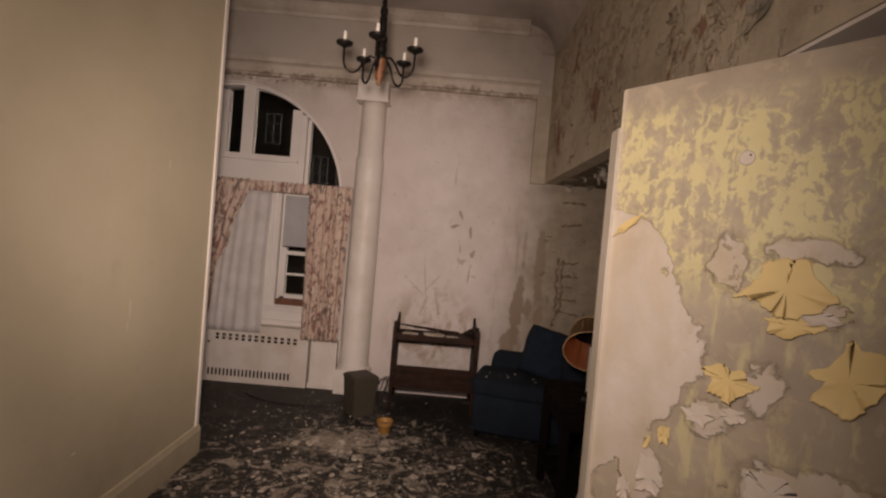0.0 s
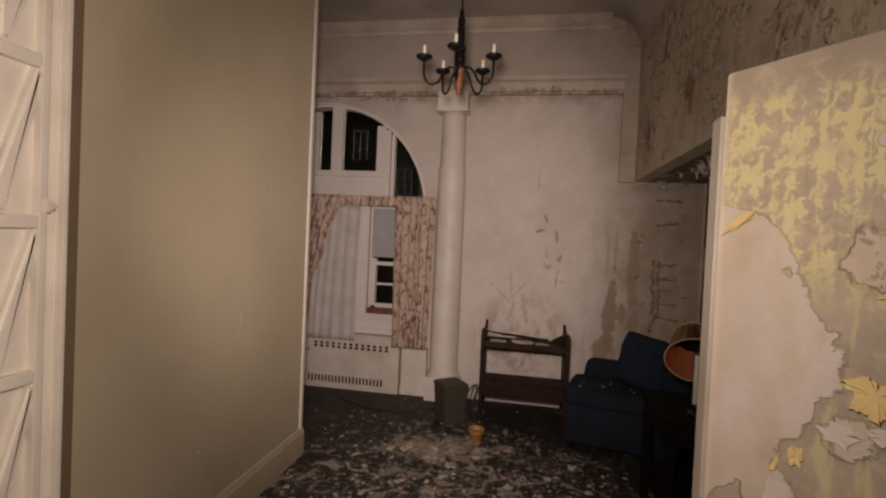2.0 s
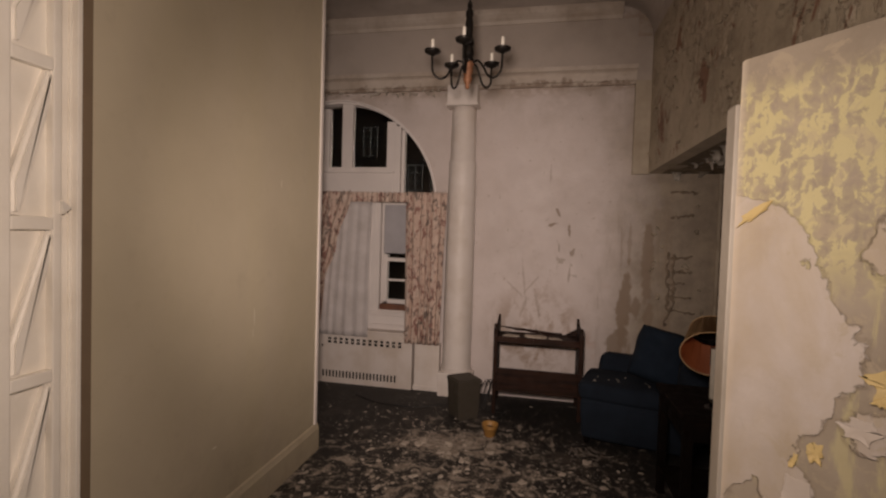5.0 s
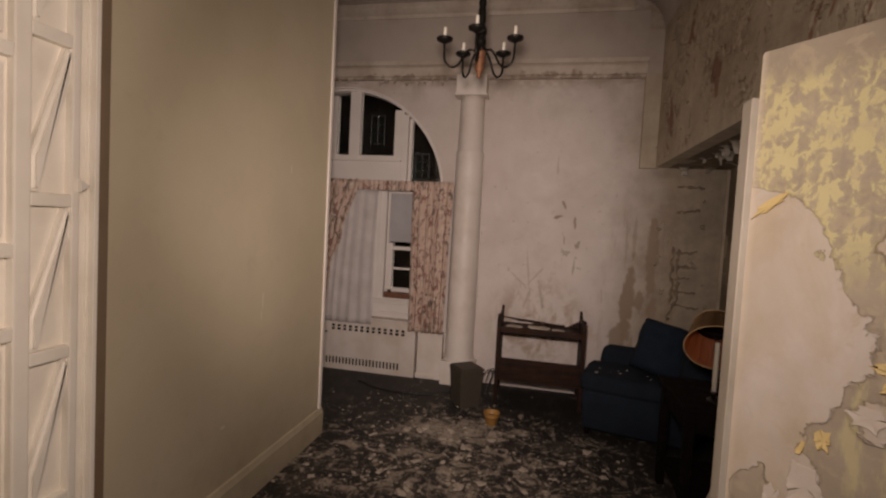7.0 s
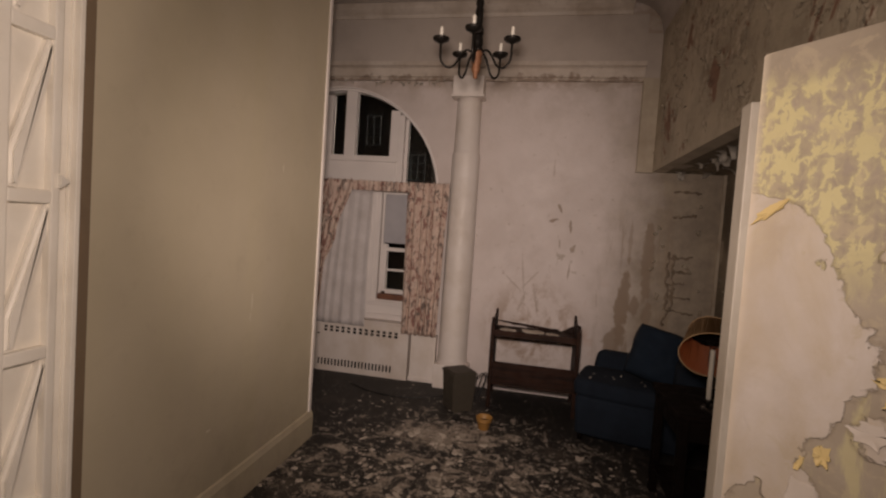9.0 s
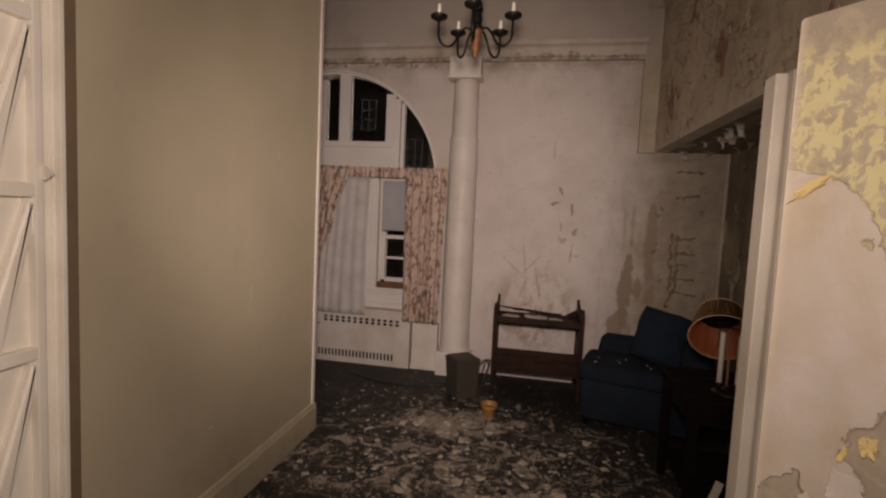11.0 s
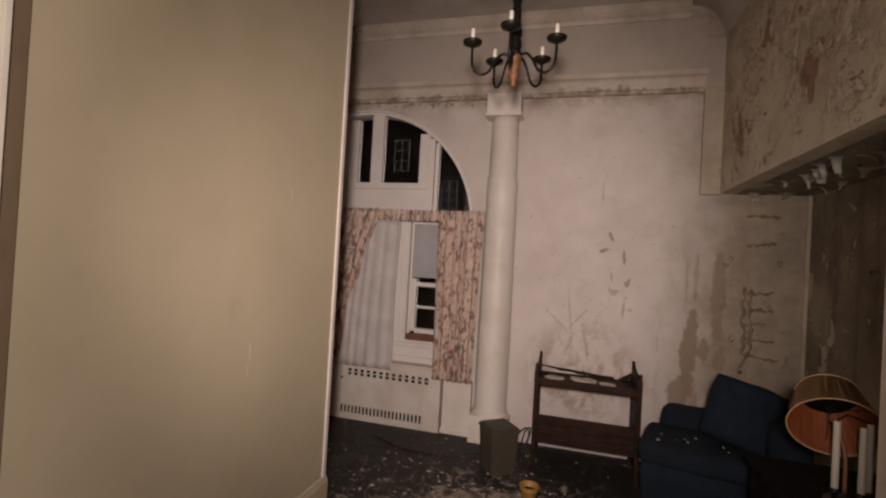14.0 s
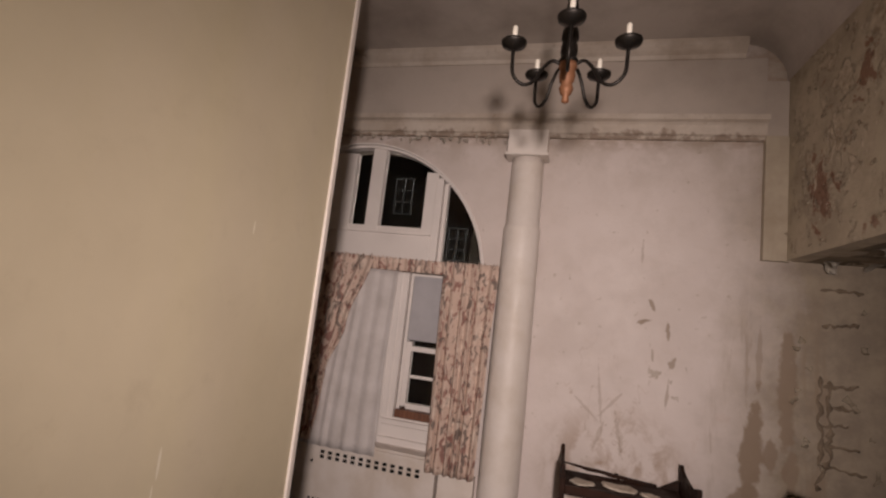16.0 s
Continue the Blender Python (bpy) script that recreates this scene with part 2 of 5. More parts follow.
    for cx, cz, rx, rz, k, lean, edge in ((0.87, 0.98, 0.070, 0.42, 0.95, -4, rag), (0.81, 0.64, 0.09, 0.24, 0.85, -22, rag), (1.07, 1.42, 0.060, 0.50, 0.85, 0, rag), (0.98, 1.00, 0.045, 0.13, 0.8, 0, rag), (1.10, 0.92, 0.05, 0.20, 0.8, 0, rag),
                                          (0.90, 1.62, 0.02, 0.26, 0.4, 0, rag), (0.205, 1.92, 0.018, 0.045, 0.75, 25, nick), (0.145, 1.79, 0.055, 0.020, 0.8, 14, nick), (0.32, 1.74, 0.018, 0.065, 0.75, 4, nick),
                                          (0.355, 1.51, 0.024, 0.050, 0.7, -25, nick), (0.335, 1.29, 0.012, 0.10, 0.55, -4, nick), (0.12, 2.30, 0.010, 0.11, 0.35, 0, nick),
                                          (-0.11, 1.20, 0.010, 0.24, 0.32, 6, nick), (-0.20, 1.12, 0.012, 0.13, 0.32, 48, nick), (-0.03, 1.18, 0.012, 0.14, 0.32, -40, nick), (0.03, 0.98, 0.014, 0.17, 0.4, 12, nick),
                                          (-0.10, 0.96, 0.016, 0.12, 0.35, -18, nick), (0.05, 0.92, 0.020, 0.10, 0.3, 0, nick), (0.62, 1.05, 0.008, 0.10, 0.3, 5, nick)):
        spot = n.ramp(n.math("ADD", slanted(cx, cz, rx, rz, lean), edge), 1.15, 0.75)
        c = n.mix(n.math("MULTIPLY", spot, k), c, (0.255, 0.19, 0.135))
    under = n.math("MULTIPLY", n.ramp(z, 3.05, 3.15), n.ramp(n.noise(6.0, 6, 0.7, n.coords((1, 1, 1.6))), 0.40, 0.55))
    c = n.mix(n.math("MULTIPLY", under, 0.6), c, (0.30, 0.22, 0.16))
    # blotchy tone, darker towards the top of the wall
    upper_tone = n.math("MULTIPLY", n.ramp(z, 2.7, 3.15), n.ramp(n.noise(4.0, 6, 0.65), 0.42, 0.64))
    c = n.mix(n.math("MULTIPLY", upper_tone, 0.5), c, (0.33, 0.275, 0.22))
    pits = n.ramp(n.noise(17, 5, 0.6), 0.66, 0.70)
    c = n.mix(n.math("MULTIPLY", pits, 0.5), c, (0.33, 0.27, 0.21))
    fine = n.noise(38, 5, 0.65)
    n.color(c).bump(n.noise(6, 6, 0.62), 0.3, 0.02).bump(fine, 0.15, 0.004)
    n.rough(n.ramp(n.noise(6.0), 0.3, 0.7, 0.5, 0.75))
    return n.m


def peeled_paint():
    """The damp header: dusty beige paint, cloudy with mould, lifted in clustered scabs down to pale plaster and red undercoat."""
    n = Nodes("peeling_header_paint", 0.8)
    x, y, z = n.axis("X"), n.axis("Y"), n.axis("Z")
    base = n.mix(n.ramp(n.noise(1.7, 7, 0.66), 0.36, 0.64), (0.52, 0.455, 0.345), (0.37, 0.315, 0.235))
    base = n.mix(n.ramp(n.noise(6.0, 7, 0.7), 0.50, 0.70, 0, 0.65), base, (0.25, 0.205, 0.150))

    def cluster(cy, cz, ry, rz):
        return n.ramp(n.math("ADD", n.math("POWER", n.math("DIVIDE", n.math("SUBTRACT", y, cy), ry), 2.0), n.math("POWER", n.math("DIVIDE", n.math("SUBTRACT", z, cz), rz), 2.0)), 1.3, 0.0)

    # where the paint has come away most
    worn = n.math("MAXIMUM", cluster(3.85, 3.25, 0.55, 0.42), n.math("MAXIMUM", cluster(1.98, 2.66, 0.35, 0.30), n.math("MAXIMUM", cluster(3.1, 2.85, 0.55, 0.45), cluster(4.4, 2.75, 0.4, 0.4))))
    up = n.coords((1, 1, 0.85), (0, 0, 0), (0.25, 0, 0))
    scab = n.math("ADD", n.noise(5.5, 8, 0.68, up, 0.7), n.math("MULTIPLY", worn, 0.085))
    bare = n.ramp(scab, 0.575, 0.590)
    c = n.mix(n.math("MULTIPLY", bare, 0.85), base, n.mix(n.ramp(n.noise(16, 6, 0.68), 0.38, 0.62), (0.62, 0.55, 0.43), (0.30, 0.235, 0.165)))
    reds = n.math("ADD", n.noise(4.6, 7, 0.62, n.coords((1, 1, 0.75), (3, 1, 7), (0.2, 0, 0)), 0.4), n.math("MULTIPLY", worn, 0.12))
    red = n.ramp(reds, 0.665, 0.690)
    c = n.mix(n.math("MULTIPLY", red, 0.9), c, n.mix(n.noise(20, 4), (0.29, 0.15, 0.095), (0.17, 0.09, 0.058)))
    edge = n.ramp(n.math("ABSOLUTE", n.math("SUBTRACT", scab, 0.581), 0), 0.012, 0.0)
    edge = n.math("MULTIPLY", edge, n.ramp(n.noise(7, 4), 0.44, 0.56))
    c = n.mix(n.math("MULTIPLY", edge, 0.6), c, (0.12, 0.09, 0.062))
    pale = n.ramp(n.noise(26, 6, 0.66, n.coords((1, 1, 0.7), (5, 5, 5))), 0.635, 0.665)
    c = n.mix(n.math("MULTIPLY", n.math("MULTIPLY", pale, n.ramp(worn, 0.0, 0.5, 0.25, 1.0)), 0.8), c, (0.70, 0.63, 0.52))
    c = n.mix(n.math("MULTIPLY", n.ramp(z, 2.42, 2.32), n.ramp(x, 1.1, 1.04, 0, 0.4)), c, (0.46, 0.40, 0.31))
    n.color(c).bump(bare, 0.8, 0.012).bump(n.noise(14, 7, 0.7), 0.5, 0.02).bump(red, -0.6, 0.015).bump(pale, 0.5, 0.006)
    return n.m


def door_paint():
    """The open leaf: a lilac-white coat that peels off a mottled yellow one over a taupe primer. X runs along the leaf, Z up."""
    n = Nodes("peeling_door_paint", 0.55)
    x, z = n.axis("X"), n.axis("Z")
    white = n.mix(n.ramp(n.noise(3.0, 6, 0.6), 0.38, 0.72), (0.51, 0.46, 0.42), (0.415, 0.36, 0.305))
    white = n.mix(n.ramp(n.noise(4.2, 6, 0.64, n.coords((1.2, 1, 0.7), (3, 3, 1)), 0.6), 0.42, 0.64, 0, 0.8), white, (0.42, 0.345, 0.25))
    taupe = n.mix(n.ramp(n.noise(6, 7, 0.65), 0.35, 0.7), (0.34, 0.29, 0.225), (0.255, 0.213, 0.16))
    yellow = n.mix(n.noise(26, 5), (0.54, 0.485, 0.27), (0.465, 0.41, 0.215))
    # mottling: a wormy yellow net over the primer, drawn out downwards
    wob = n.math("MULTIPLY", n.math("SUBTRACT", n.noise(5.0, 6, 0.62, None, 0.6), 0.5), 0.30)
    fine = n.noise(40, 6, 0.64, n.coords((1, 1, 0.8)), 0.9)
    big = n.noise(8.5, 5, 0.60, n.coords((1, 1, 0.8), (2, 0, 1)), 0.8)
    drip = n.noise(34, 4, 0.6, n.coords((1, 1, 0.10)))
    sum_ = n.math("ADD", n.math("MULTIPLY", fine, 0.63), n.math("ADD", n.math("MULTIPLY", big, 0.46), n.math("MULTIPLY", drip, 0.43)))
    spots = n.ramp(sum_, 0.748, 0.780)
    soft = n.ramp(sum_, 0.64, 0.80, 0, 0.5)
    zone = n.math("MULTIPLY", n.ramp(n.math("ADD", z, n.math("MULTIPLY", wob, 0.4)), 2.07, 2.01), n.ramp(n.math("ADD", z, n.math("ADD", wob, n.math("MULTIPLY", x, 0.10))), 1.54, 1.68))
    low = n.math("MULTIPLY", n.ramp(n.noise(13, 7, 0.66, n.coords((1.3, 1, 0.35)), 0.3), 0.53, 0.62), n.ramp(z, 1.75, 1.55))
    tint = n.math("MAXIMUM", n.math("MULTIPLY", n.math("MAXIMUM", spots, soft), zone), n.math("MULTIPLY", low, 0.6))
    c = n.mix(tint, taupe, yellow)
    # the white coat still holds near the free edge: how far it reaches along the leaf, by height
    reach = n.add("ShaderNodeValToRGB")
    rows = ((1.04, 0.02), (1.10, 0.055), (1.19, 0.15), (1.29, 0.215), (1.40, 0.262), (1.50, 0.268), (1.555, 0.225), (1.63, 0.172), (1.715, 0.142), (1.765, 0.095), (1.785, 0.0))
    while len(reach.color_ramp.elements) < len(rows):
        reach.color_ramp.elements.new(0.5)
    for e, (h, u) in zip(reach.color_ramp.elements, rows):
        e.position = (h - 1.0) / 0.85
        e.color = (u, u, u, 1)
    n.link(n.ramp(z, 1.0, 1.85), reach.inputs[0])
    wave = n.math("MULTIPLY", n.math("SUBTRACT", n.noise(11.0, 6, 0.6, None, 0.5), 0.5), 0.16)
    main = n.math("ADD", n.math("SUBTRACT", reach.outputs[0], x), wave)
    main = n.math("MINIMUM", main, n.math("SUBTRACT", 1.80, z))

    def patch(cu, cz, ru, rz):
        d = n.math("ADD", n.math("POWER", n.math("DIVIDE", n.math("SUBTRACT", x, cu), ru), 2.0), n.math("POWER", n.math("DIVIDE", n.math("SUBTRACT", z, cz), rz), 2.0))
        return n.math("ADD", n.math("MULTIPLY", n.math("SUBTRACT", 1.0, d), min(ru, rz) * 0.5), n.math("MULTIPLY", wave, 0.7))

    islands = patch(0.305, 1.675, 0.038, 0.065)
    for row in ((0.45, 1.70, 0.075, 0.022), (0.475, 1.565, 0.055, 0.030), (0.395, 1.40, 0.045, 0.065), (0.29, 1.30, 0.055, 0.040), (0.145, 1.10, 0.055, 0.075), (0.55, 1.16, 0.20, 0.11)):
        islands = n.math("MAXIMUM", islands, patch(*row))
    coat = n.math("MAXIMUM", main, islands)
    on = n.ramp(n.math("ADD", coat, n.math("MULTIPLY", n.math("SUBTRACT", n.noise(26, 7, 0.66), 0.5), 0.05)), 0.0, 0.006)
    c = n.mix(n.math("MULTIPLY", on, 0.94), c, white)
    crack = n.voronoi(7, n.coords((1, 1, 1)), "DISTANCE_TO_EDGE").outputs["Distance"]
    cracks = n.math("MULTIPLY", n.ramp(crack, 0.010, 0.0), n.math("MULTIPLY", n.ramp(n.noise(3.5, 3), 0.55, 0.62), n.ramp(z, 1.5, 1.2)))
    c = n.mix(n.math("MULTIPLY", cracks, 0.7), c, (0.13, 0.10, 0.07))
    fringe = n.math("MULTIPLY", n.ramp(n.noise(15, 6, 0.66, None, 0.8), 0.56, 0.60, 0, 0.55), n.ramp(coat, 0.09, 0.01))
    c = n.mix(fringe, c, (0.40, 0.335, 0.235))
    rim = n.math("MULTIPLY", n.ramp(coat, -0.008, -0.001), n.ramp(coat, 0.004, 0.0))
    c = n.mix(n.math("MULTIPLY", rim, 0.35), c, (0.14, 0.10, 0.065))
    c = n.mix(n.math("MULTIPLY", n.ramp(x, 0.020, 0.0), 0.6), c, (0.58, 0.50, 0.40))
    c = n.mix(n.ramp(n.noise(2.6, 6, 0.65), 0.52, 0.75, 0, 0.38), c, (0.27, 0.21, 0.145))
    n.color(c).bump(on, 0.8, 0.004).bump(spots, 0.12, 0.0015).bump(n.noise(40, 6, 0.6), 0.2, 0.003).bump(n.noise(5, 4), 0.3, 0.012)
    n.rough(n.ramp(n.noise(8.0), 0.3, 0.7, 0.42, 0.68))
    return n.m


def carpet():
    """Near-black wet carpet under crumbled white plaster, thickest in one drift."""
    n = Nodes("soaked_carpet_with_plaster_dust", 0.9)
    base = n.mix(n.noise(60, 4), (0.009, 0.008, 0.0075), (0.022, 0.019, 0.017))
    x, y = n.axis("X"), n.axis("Y")

    def drift(cx, cy, rx, ry):
        return n.math("ADD", n.math("POWER", n.math("DIVIDE", n.math("SUBTRACT", x, cx), rx), 2.0), n.math("POWER", n.math("DIVIDE", n.math("SUBTRACT", y, cy), ry), 2.0))

    more = n.ramp(drift(-0.38, 2.95, 1.35, 1.10), 2.0, 0.0, -0.085, 0.035)
    heap = n.ramp(drift(-0.62, 3.70, 0.42, 0.26), 1.4, 0.1, 0.0, 0.10)
    more = n.math("ADD", more, heap)
    veil = n.ramp(n.math("ADD", n.noise(3.2, 8, 0.7, None, 0.5), more), 0.50, 0.70, 0, 0.45)
    c = n.mix(veil, base, (0.20, 0.165, 0.135))
    # ragged splotches of crushed plaster at two sizes
    big = n.math("ADD", n.noise(5.5, 9, 0.72, None, 1.0), more)
    f = n.ramp(big, 0.525, 0.590, 0, 0.92)
    small = n.math("ADD", n.noise(19, 8, 0.70, n.coords((1, 1, 1), (3, 7, 0)), 0.6), n.math("MULTIPLY", more, 0.9))
    g = n.ramp(small, 0.560, 0.610, 0, 0.85)
    f = n.math("MAXIMUM", f, g)
    holes = n.ramp(n.noise(34, 6, 0.7), 0.36, 0.46)
    f = n.math("MULTIPLY", f, holes)
    c = n.mix(f, c, n.mix(n.ramp(n.noise(12, 6, 0.65), 0.35, 0.65), (0.52, 0.455, 0.385), (0.27, 0.225, 0.18)))
    specks = n.math("MULTIPLY", n.ramp(n.noise(46, 4, 0.6), 0.63, 0.66), n.ramp(n.math("ADD", n.noise(3.0, 4), more), 0.42, 0.52))
    c = n.mix(specks, c, (0.58, 0.52, 0.45))
    n.color(c).bump(f, 0.6, 0.010).bump(n.noise(120, 3), 0.5, 0.006).bump(specks, 0.6, 0.006)
    n.rough(n.ramp(f, 0.0, 0.5, 0.62, 0.95))
    return n.m


def floral(name="floral_curtain_print"):
    n = Nodes(name, 0.85)
    base = n.mix(n.noise(9, 4), (0.60, 0.47, 0.40), (0.50, 0.375, 0.31))
    red = n.ramp(n.noise(16, 5, 0.6, n.coords((1.3, 1, 0.60)), 0.8), 0.535, 0.575)
    c = n.mix(n.math("MULTIPLY", red, 0.85), base, n.mix(n.noise(25), (0.27, 0.125, 0.10), (0.18, 0.085, 0.075)))
    leaf_ = n.ramp(n.noise(18, 4, 0.6, n.coords((1.3, 1, 0.65), (4, 4, 4)), 0.6), 0.565, 0.60)
    c = n.mix(n.math("MULTIPLY", leaf_, 0.85), c, (0.15, 0.12, 0.105))
    pale = n.ramp(n.noise(14, 4, 0.6, n.coords((1, 1, 0.7), (9, 1, 2)), 0.5), 0.58, 0.62)
    c = n.mix(n.math("MULTIPLY", pale, 0.6), c, (0.68, 0.57, 0.49))
    n.color(c).bump(n.noise(150, 2), 0.2, 0.002)
    return n.m


def cloth(name, a, b, rough=0.95):
    n = Nodes(name, rough)
    c = n.mix(n.ramp(n.noise(5, 5, 0.6), 0.35, 0.7), a, b)
    n.color(c).bump(n.noise(220, 3), 0.35, 0.003).bump(n.noise(7, 4), 0.3, 0.02)
    n.p.inputs["Specular IOR Level"].default_value = 0.2
    return n.m


M["far"] = far_wall_paint()
M["peel"] = peeled_paint()
M["leaf"] = door_paint()
M["carpet"] = carpet()
M["floral"] = floral()
M["sheer"] = cloth("sheer_white_curtain", (0.62, 0.585, 0.58), (0.50, 0.465, 0.45))
M["blind"] = cloth("grey_roller_blind", (0.43, 0.42, 0.44), (0.37, 0.36, 0.38), 0.7)
M["blue"] = cloth("blue_upholstery", (0.0115, 0.0175, 0.028), (0.007, 0.0105, 0.017))
M["pillow"] = cloth("blue_pillow_cloth", (0.011, 0.019, 0.032), (0.007, 0.012, 0.021))
M["shade_out"] = cloth("tan_lampshade", (0.46, 0.31, 0.17), (0.36, 0.23, 0.12), 0.8)
M["ladder"] = paint("brown_blistered_paint", (0.22, 0.17, 0.12), (0.08, 0.058, 0.042), 0.8, 0.9, 14.0, False, 0.3)
M["shade_in"] = plain("orange_lampshade_side", (0.34, 0.095, 0.030), 0.6, 0, 0.2, 12)
M["header_curl"] = paint("grey_beige_paint_curl", (0.56, 0.49, 0.385), (0.33, 0.27, 0.20), 0.75, 0.6, 10.0, False, 0.25)
M["debris"] = paint("fallen_plaster", (0.54, 0.475, 0.405), (0.27, 0.225, 0.175), 0.9, 0.8, 20.0, False, 0.3)


# ---- mesh helpers ----
def part(name, bm, material, parent=None, label=""):
    """Links a bmesh as one mesh object, under a thing or under a part."""
    bmesh.ops.recalc_face_normals(bm, faces=bm.faces)
    me = bpy.data.meshes.new(name)
    bm.to_mesh(me)
    bm.free()
    me.materials.append(M[material] if isinstance(material, str) else material)
    ob = new(name, me)
    if parent is not None:
        ob.parent = parent
    if label:
        ob["label"] = label
    return ob


def thing(name, label, category, m=None, group=""):
    ob = new(name)
    ob.empty_display_size = 0.1
    if m is not None:
        ob.matrix_world = m
    return tagged(ob, label, category, group)


def box(bm, x0, x1, y0, y1, z0, z1, bevel=0.0, m=None):
    r = bmesh.ops.create_cube(bm, size=1)
    vs = r["verts"]
    bmesh.ops.scale(bm, vec=(x1 - x0, y1 - y0, z1 - z0), verts=vs)
    bmesh.ops.translate(bm, vec=((x0 + x1) / 2, (y0 + y1) / 2, (z0 + z1) / 2), verts=vs)
    if bevel:
        es = list({e for v in vs for e in v.link_edges})
        r = bmesh.ops.bevel(bm, geom=es, offset=bevel, segments=2, affect="EDGES", profile=0.6)
        vs = list({v for f in r["faces"] for v in f.verts} | {v for v in vs if v.is_valid})
    if m is not None:
        bmesh.ops.transform(bm, matrix=m, verts=vs)
    return bm


def boxes(*rows, bevel=0.0):
    bm = bmesh.new()
    for r in rows:
        box(bm, *r, bevel=bevel)
    return bm


def lathe(bm, profile, n=24, m=None, smooth=True):
    """profile: rows of radius, height, turned about z."""
    rings = []
    for r, z in profile:
        rings.append([bm.verts.new((r * math.cos(2 * math.pi * i / n), r * math.sin(2 * math.pi * i / n), z)) for i in range(n)])
    for a, b in zip(rings, rings[1:]):
        for i in range(n):
            f = bm.faces.new((a[i], a[(i + 1) % n], b[(i + 1) % n], b[i]))
            f.smooth = smooth
    bm.faces.new(rings[0][::-1])
    bm.faces.new(rings[-1])
    if m is not None:
        bmesh.ops.transform(bm, matrix=m, verts=[v for r in rings for v in r])
    return bm


def tube(bm, points, radius, n=8):
    """A round bar along points; radius a number or one for each point."""
    pts = [Vector(p) for p in points]
    rings, up = [], Vector((0.03, 0.02, 1)).normalized()
    for i, p in enumerate(pts):
        d = (pts[min(i + 1, len(pts) - 1)] - pts[max(i - 1, 0)]).normalized()
        a = d.cross(up if abs(d.dot(up)) < 0.97 else Vector((1, 0, 0))).normalized()
        b = d.cross(a)
        r = radius[i] if isinstance(radius, (list, tuple)) else radius
        rings.append([bm.verts.new(p + r * (math.cos(2 * math.pi * k / n) * a + math.sin(2 * math.pi * k / n) * b)) for k in range(n)])
    for a, b in zip(rings, rings[1:]):
        ra = min(range(n), key=lambda s: sum((a[k].co - b[(k + s) % n].co).length for k in range(n)))
        for k in range(n):
            f = bm.faces.new((a[k], a[(k + 1) % n], b[(k + 1 + ra) % n], b[(k + ra) % n]))
            f.smooth = True
    bm.faces.new(rings[0][::-1])
    bm.faces.new(rings[-1])
    return bm


def smooth_path(points, steps=6):
    """Catmull-Rom through points."""
    p = [Vector(q) for q in points]
    p = [2 * p[0] - p[1], *p, 2 * p[-1] - p[-2]]
    out = []
    for i in range(1, len(p) - 2):
        for s in range(steps):
            t = s / steps
            out.append(0.5 * (2 * p[i] + (p[i + 1] - p[i - 1]) * t + (2 * p[i - 1] - 5 * p[i] + 4 * p[i + 1] - p[i + 2]) * t * t
                              + (3 * p[i] - p[i - 1] - 3 * p[i + 1] + p[i + 2]) * t ** 3))
    out.append(p[-2])
    return out


def prism(bm, outline, a, b, axis="x"):
    """Extrudes a closed outline of two coordinates along an axis from a to b."""
    put = {"x": lambda u, v, w: (w, u, v), "y": lambda u, v, w: (u, w, v), "z": lambda u, v, w: (u, v, w)}[axis]
    lo = [bm.verts.new(put(u, v, a)) for u, v in outline]
    hi = [bm.verts.new(put(u, v, b)) for u, v in outline]
    for i in range(len(outline)):
        j = (i + 1) % len(outline)
        bm.faces.new((lo[i], lo[j], hi[j], hi[i]))
    bm.faces.new(lo[::-1])
    bm.faces.new(hi)
    return bm


def sheet(bm, nu, nv, place, thick=0.0):
    """A grid of nu by nv cells; place(u, v) gives its points, u and v from 0 to 1. thick: along each vertex normal."""
    g = [[bm.verts.new(place(i / nu, j / nv)) for j in range(nv + 1)] for i in range(nu + 1)]
    fs = []
    for i in range(nu):
        for j in range(nv):
            f = bm.faces.new((g[i][j], g[i + 1][j], g[i + 1][j + 1], g[i][j + 1]))
            f.smooth = True
            fs.append(f)
    if thick:
        bmesh.ops.recalc_face_normals(bm, faces=fs)
        bmesh.ops.solidify(bm, geom=fs, thickness=thick)
    return bm


def structure(name, bm, material, label, category):
    return tagged(part(name, bm, material), label, category, "", "structure")


# ---- the room ----
WALL_Y, LEFT_X, RIGHT_X, TOP = 4.93, -1.58, 1.03, 3.93
HEAD = 2.31  # underside of the header over the alcove

structure("floor", boxes((-3.8, 2.2, -2.2, 5.3, -0.12, 0.0)), "carpet", "black soaked carpet strewn with white plaster dust", "floor")
structure("ceiling", boxes((-3.8, 2.2, -2.2, 5.3, TOP, TOP + 0.12)), "ceiling", "sooty grey painted plaster ceiling", "ceiling")
left = structure("wall_left", boxes((LEFT_X - 0.16, LEFT_X, 1.399, 3.28, 0, TOP), (LEFT_X - 0.16, LEFT_X, -2.2, 0.42, 0, TOP),
                                    (LEFT_X - 0.16, LEFT_X, 0.42, 1.399, 2.74, TOP), (-3.7, LEFT_X - 0.16, 3.12, 3.28, 0, TOP)),
                 "cream", "smooth cream painted wall of the passage", "wall")
structure("wall_south", boxes((LEFT_X - 0.2, 2.2, -2.2, -2.05, 0, TOP)), "cream", "plain cream wall closing the passage", "wall")
structure("wall_west", boxes((-3.8, -3.68, 3.12, 5.3, 0, TOP)), "far", "plain whitish plaster wall", "wall")
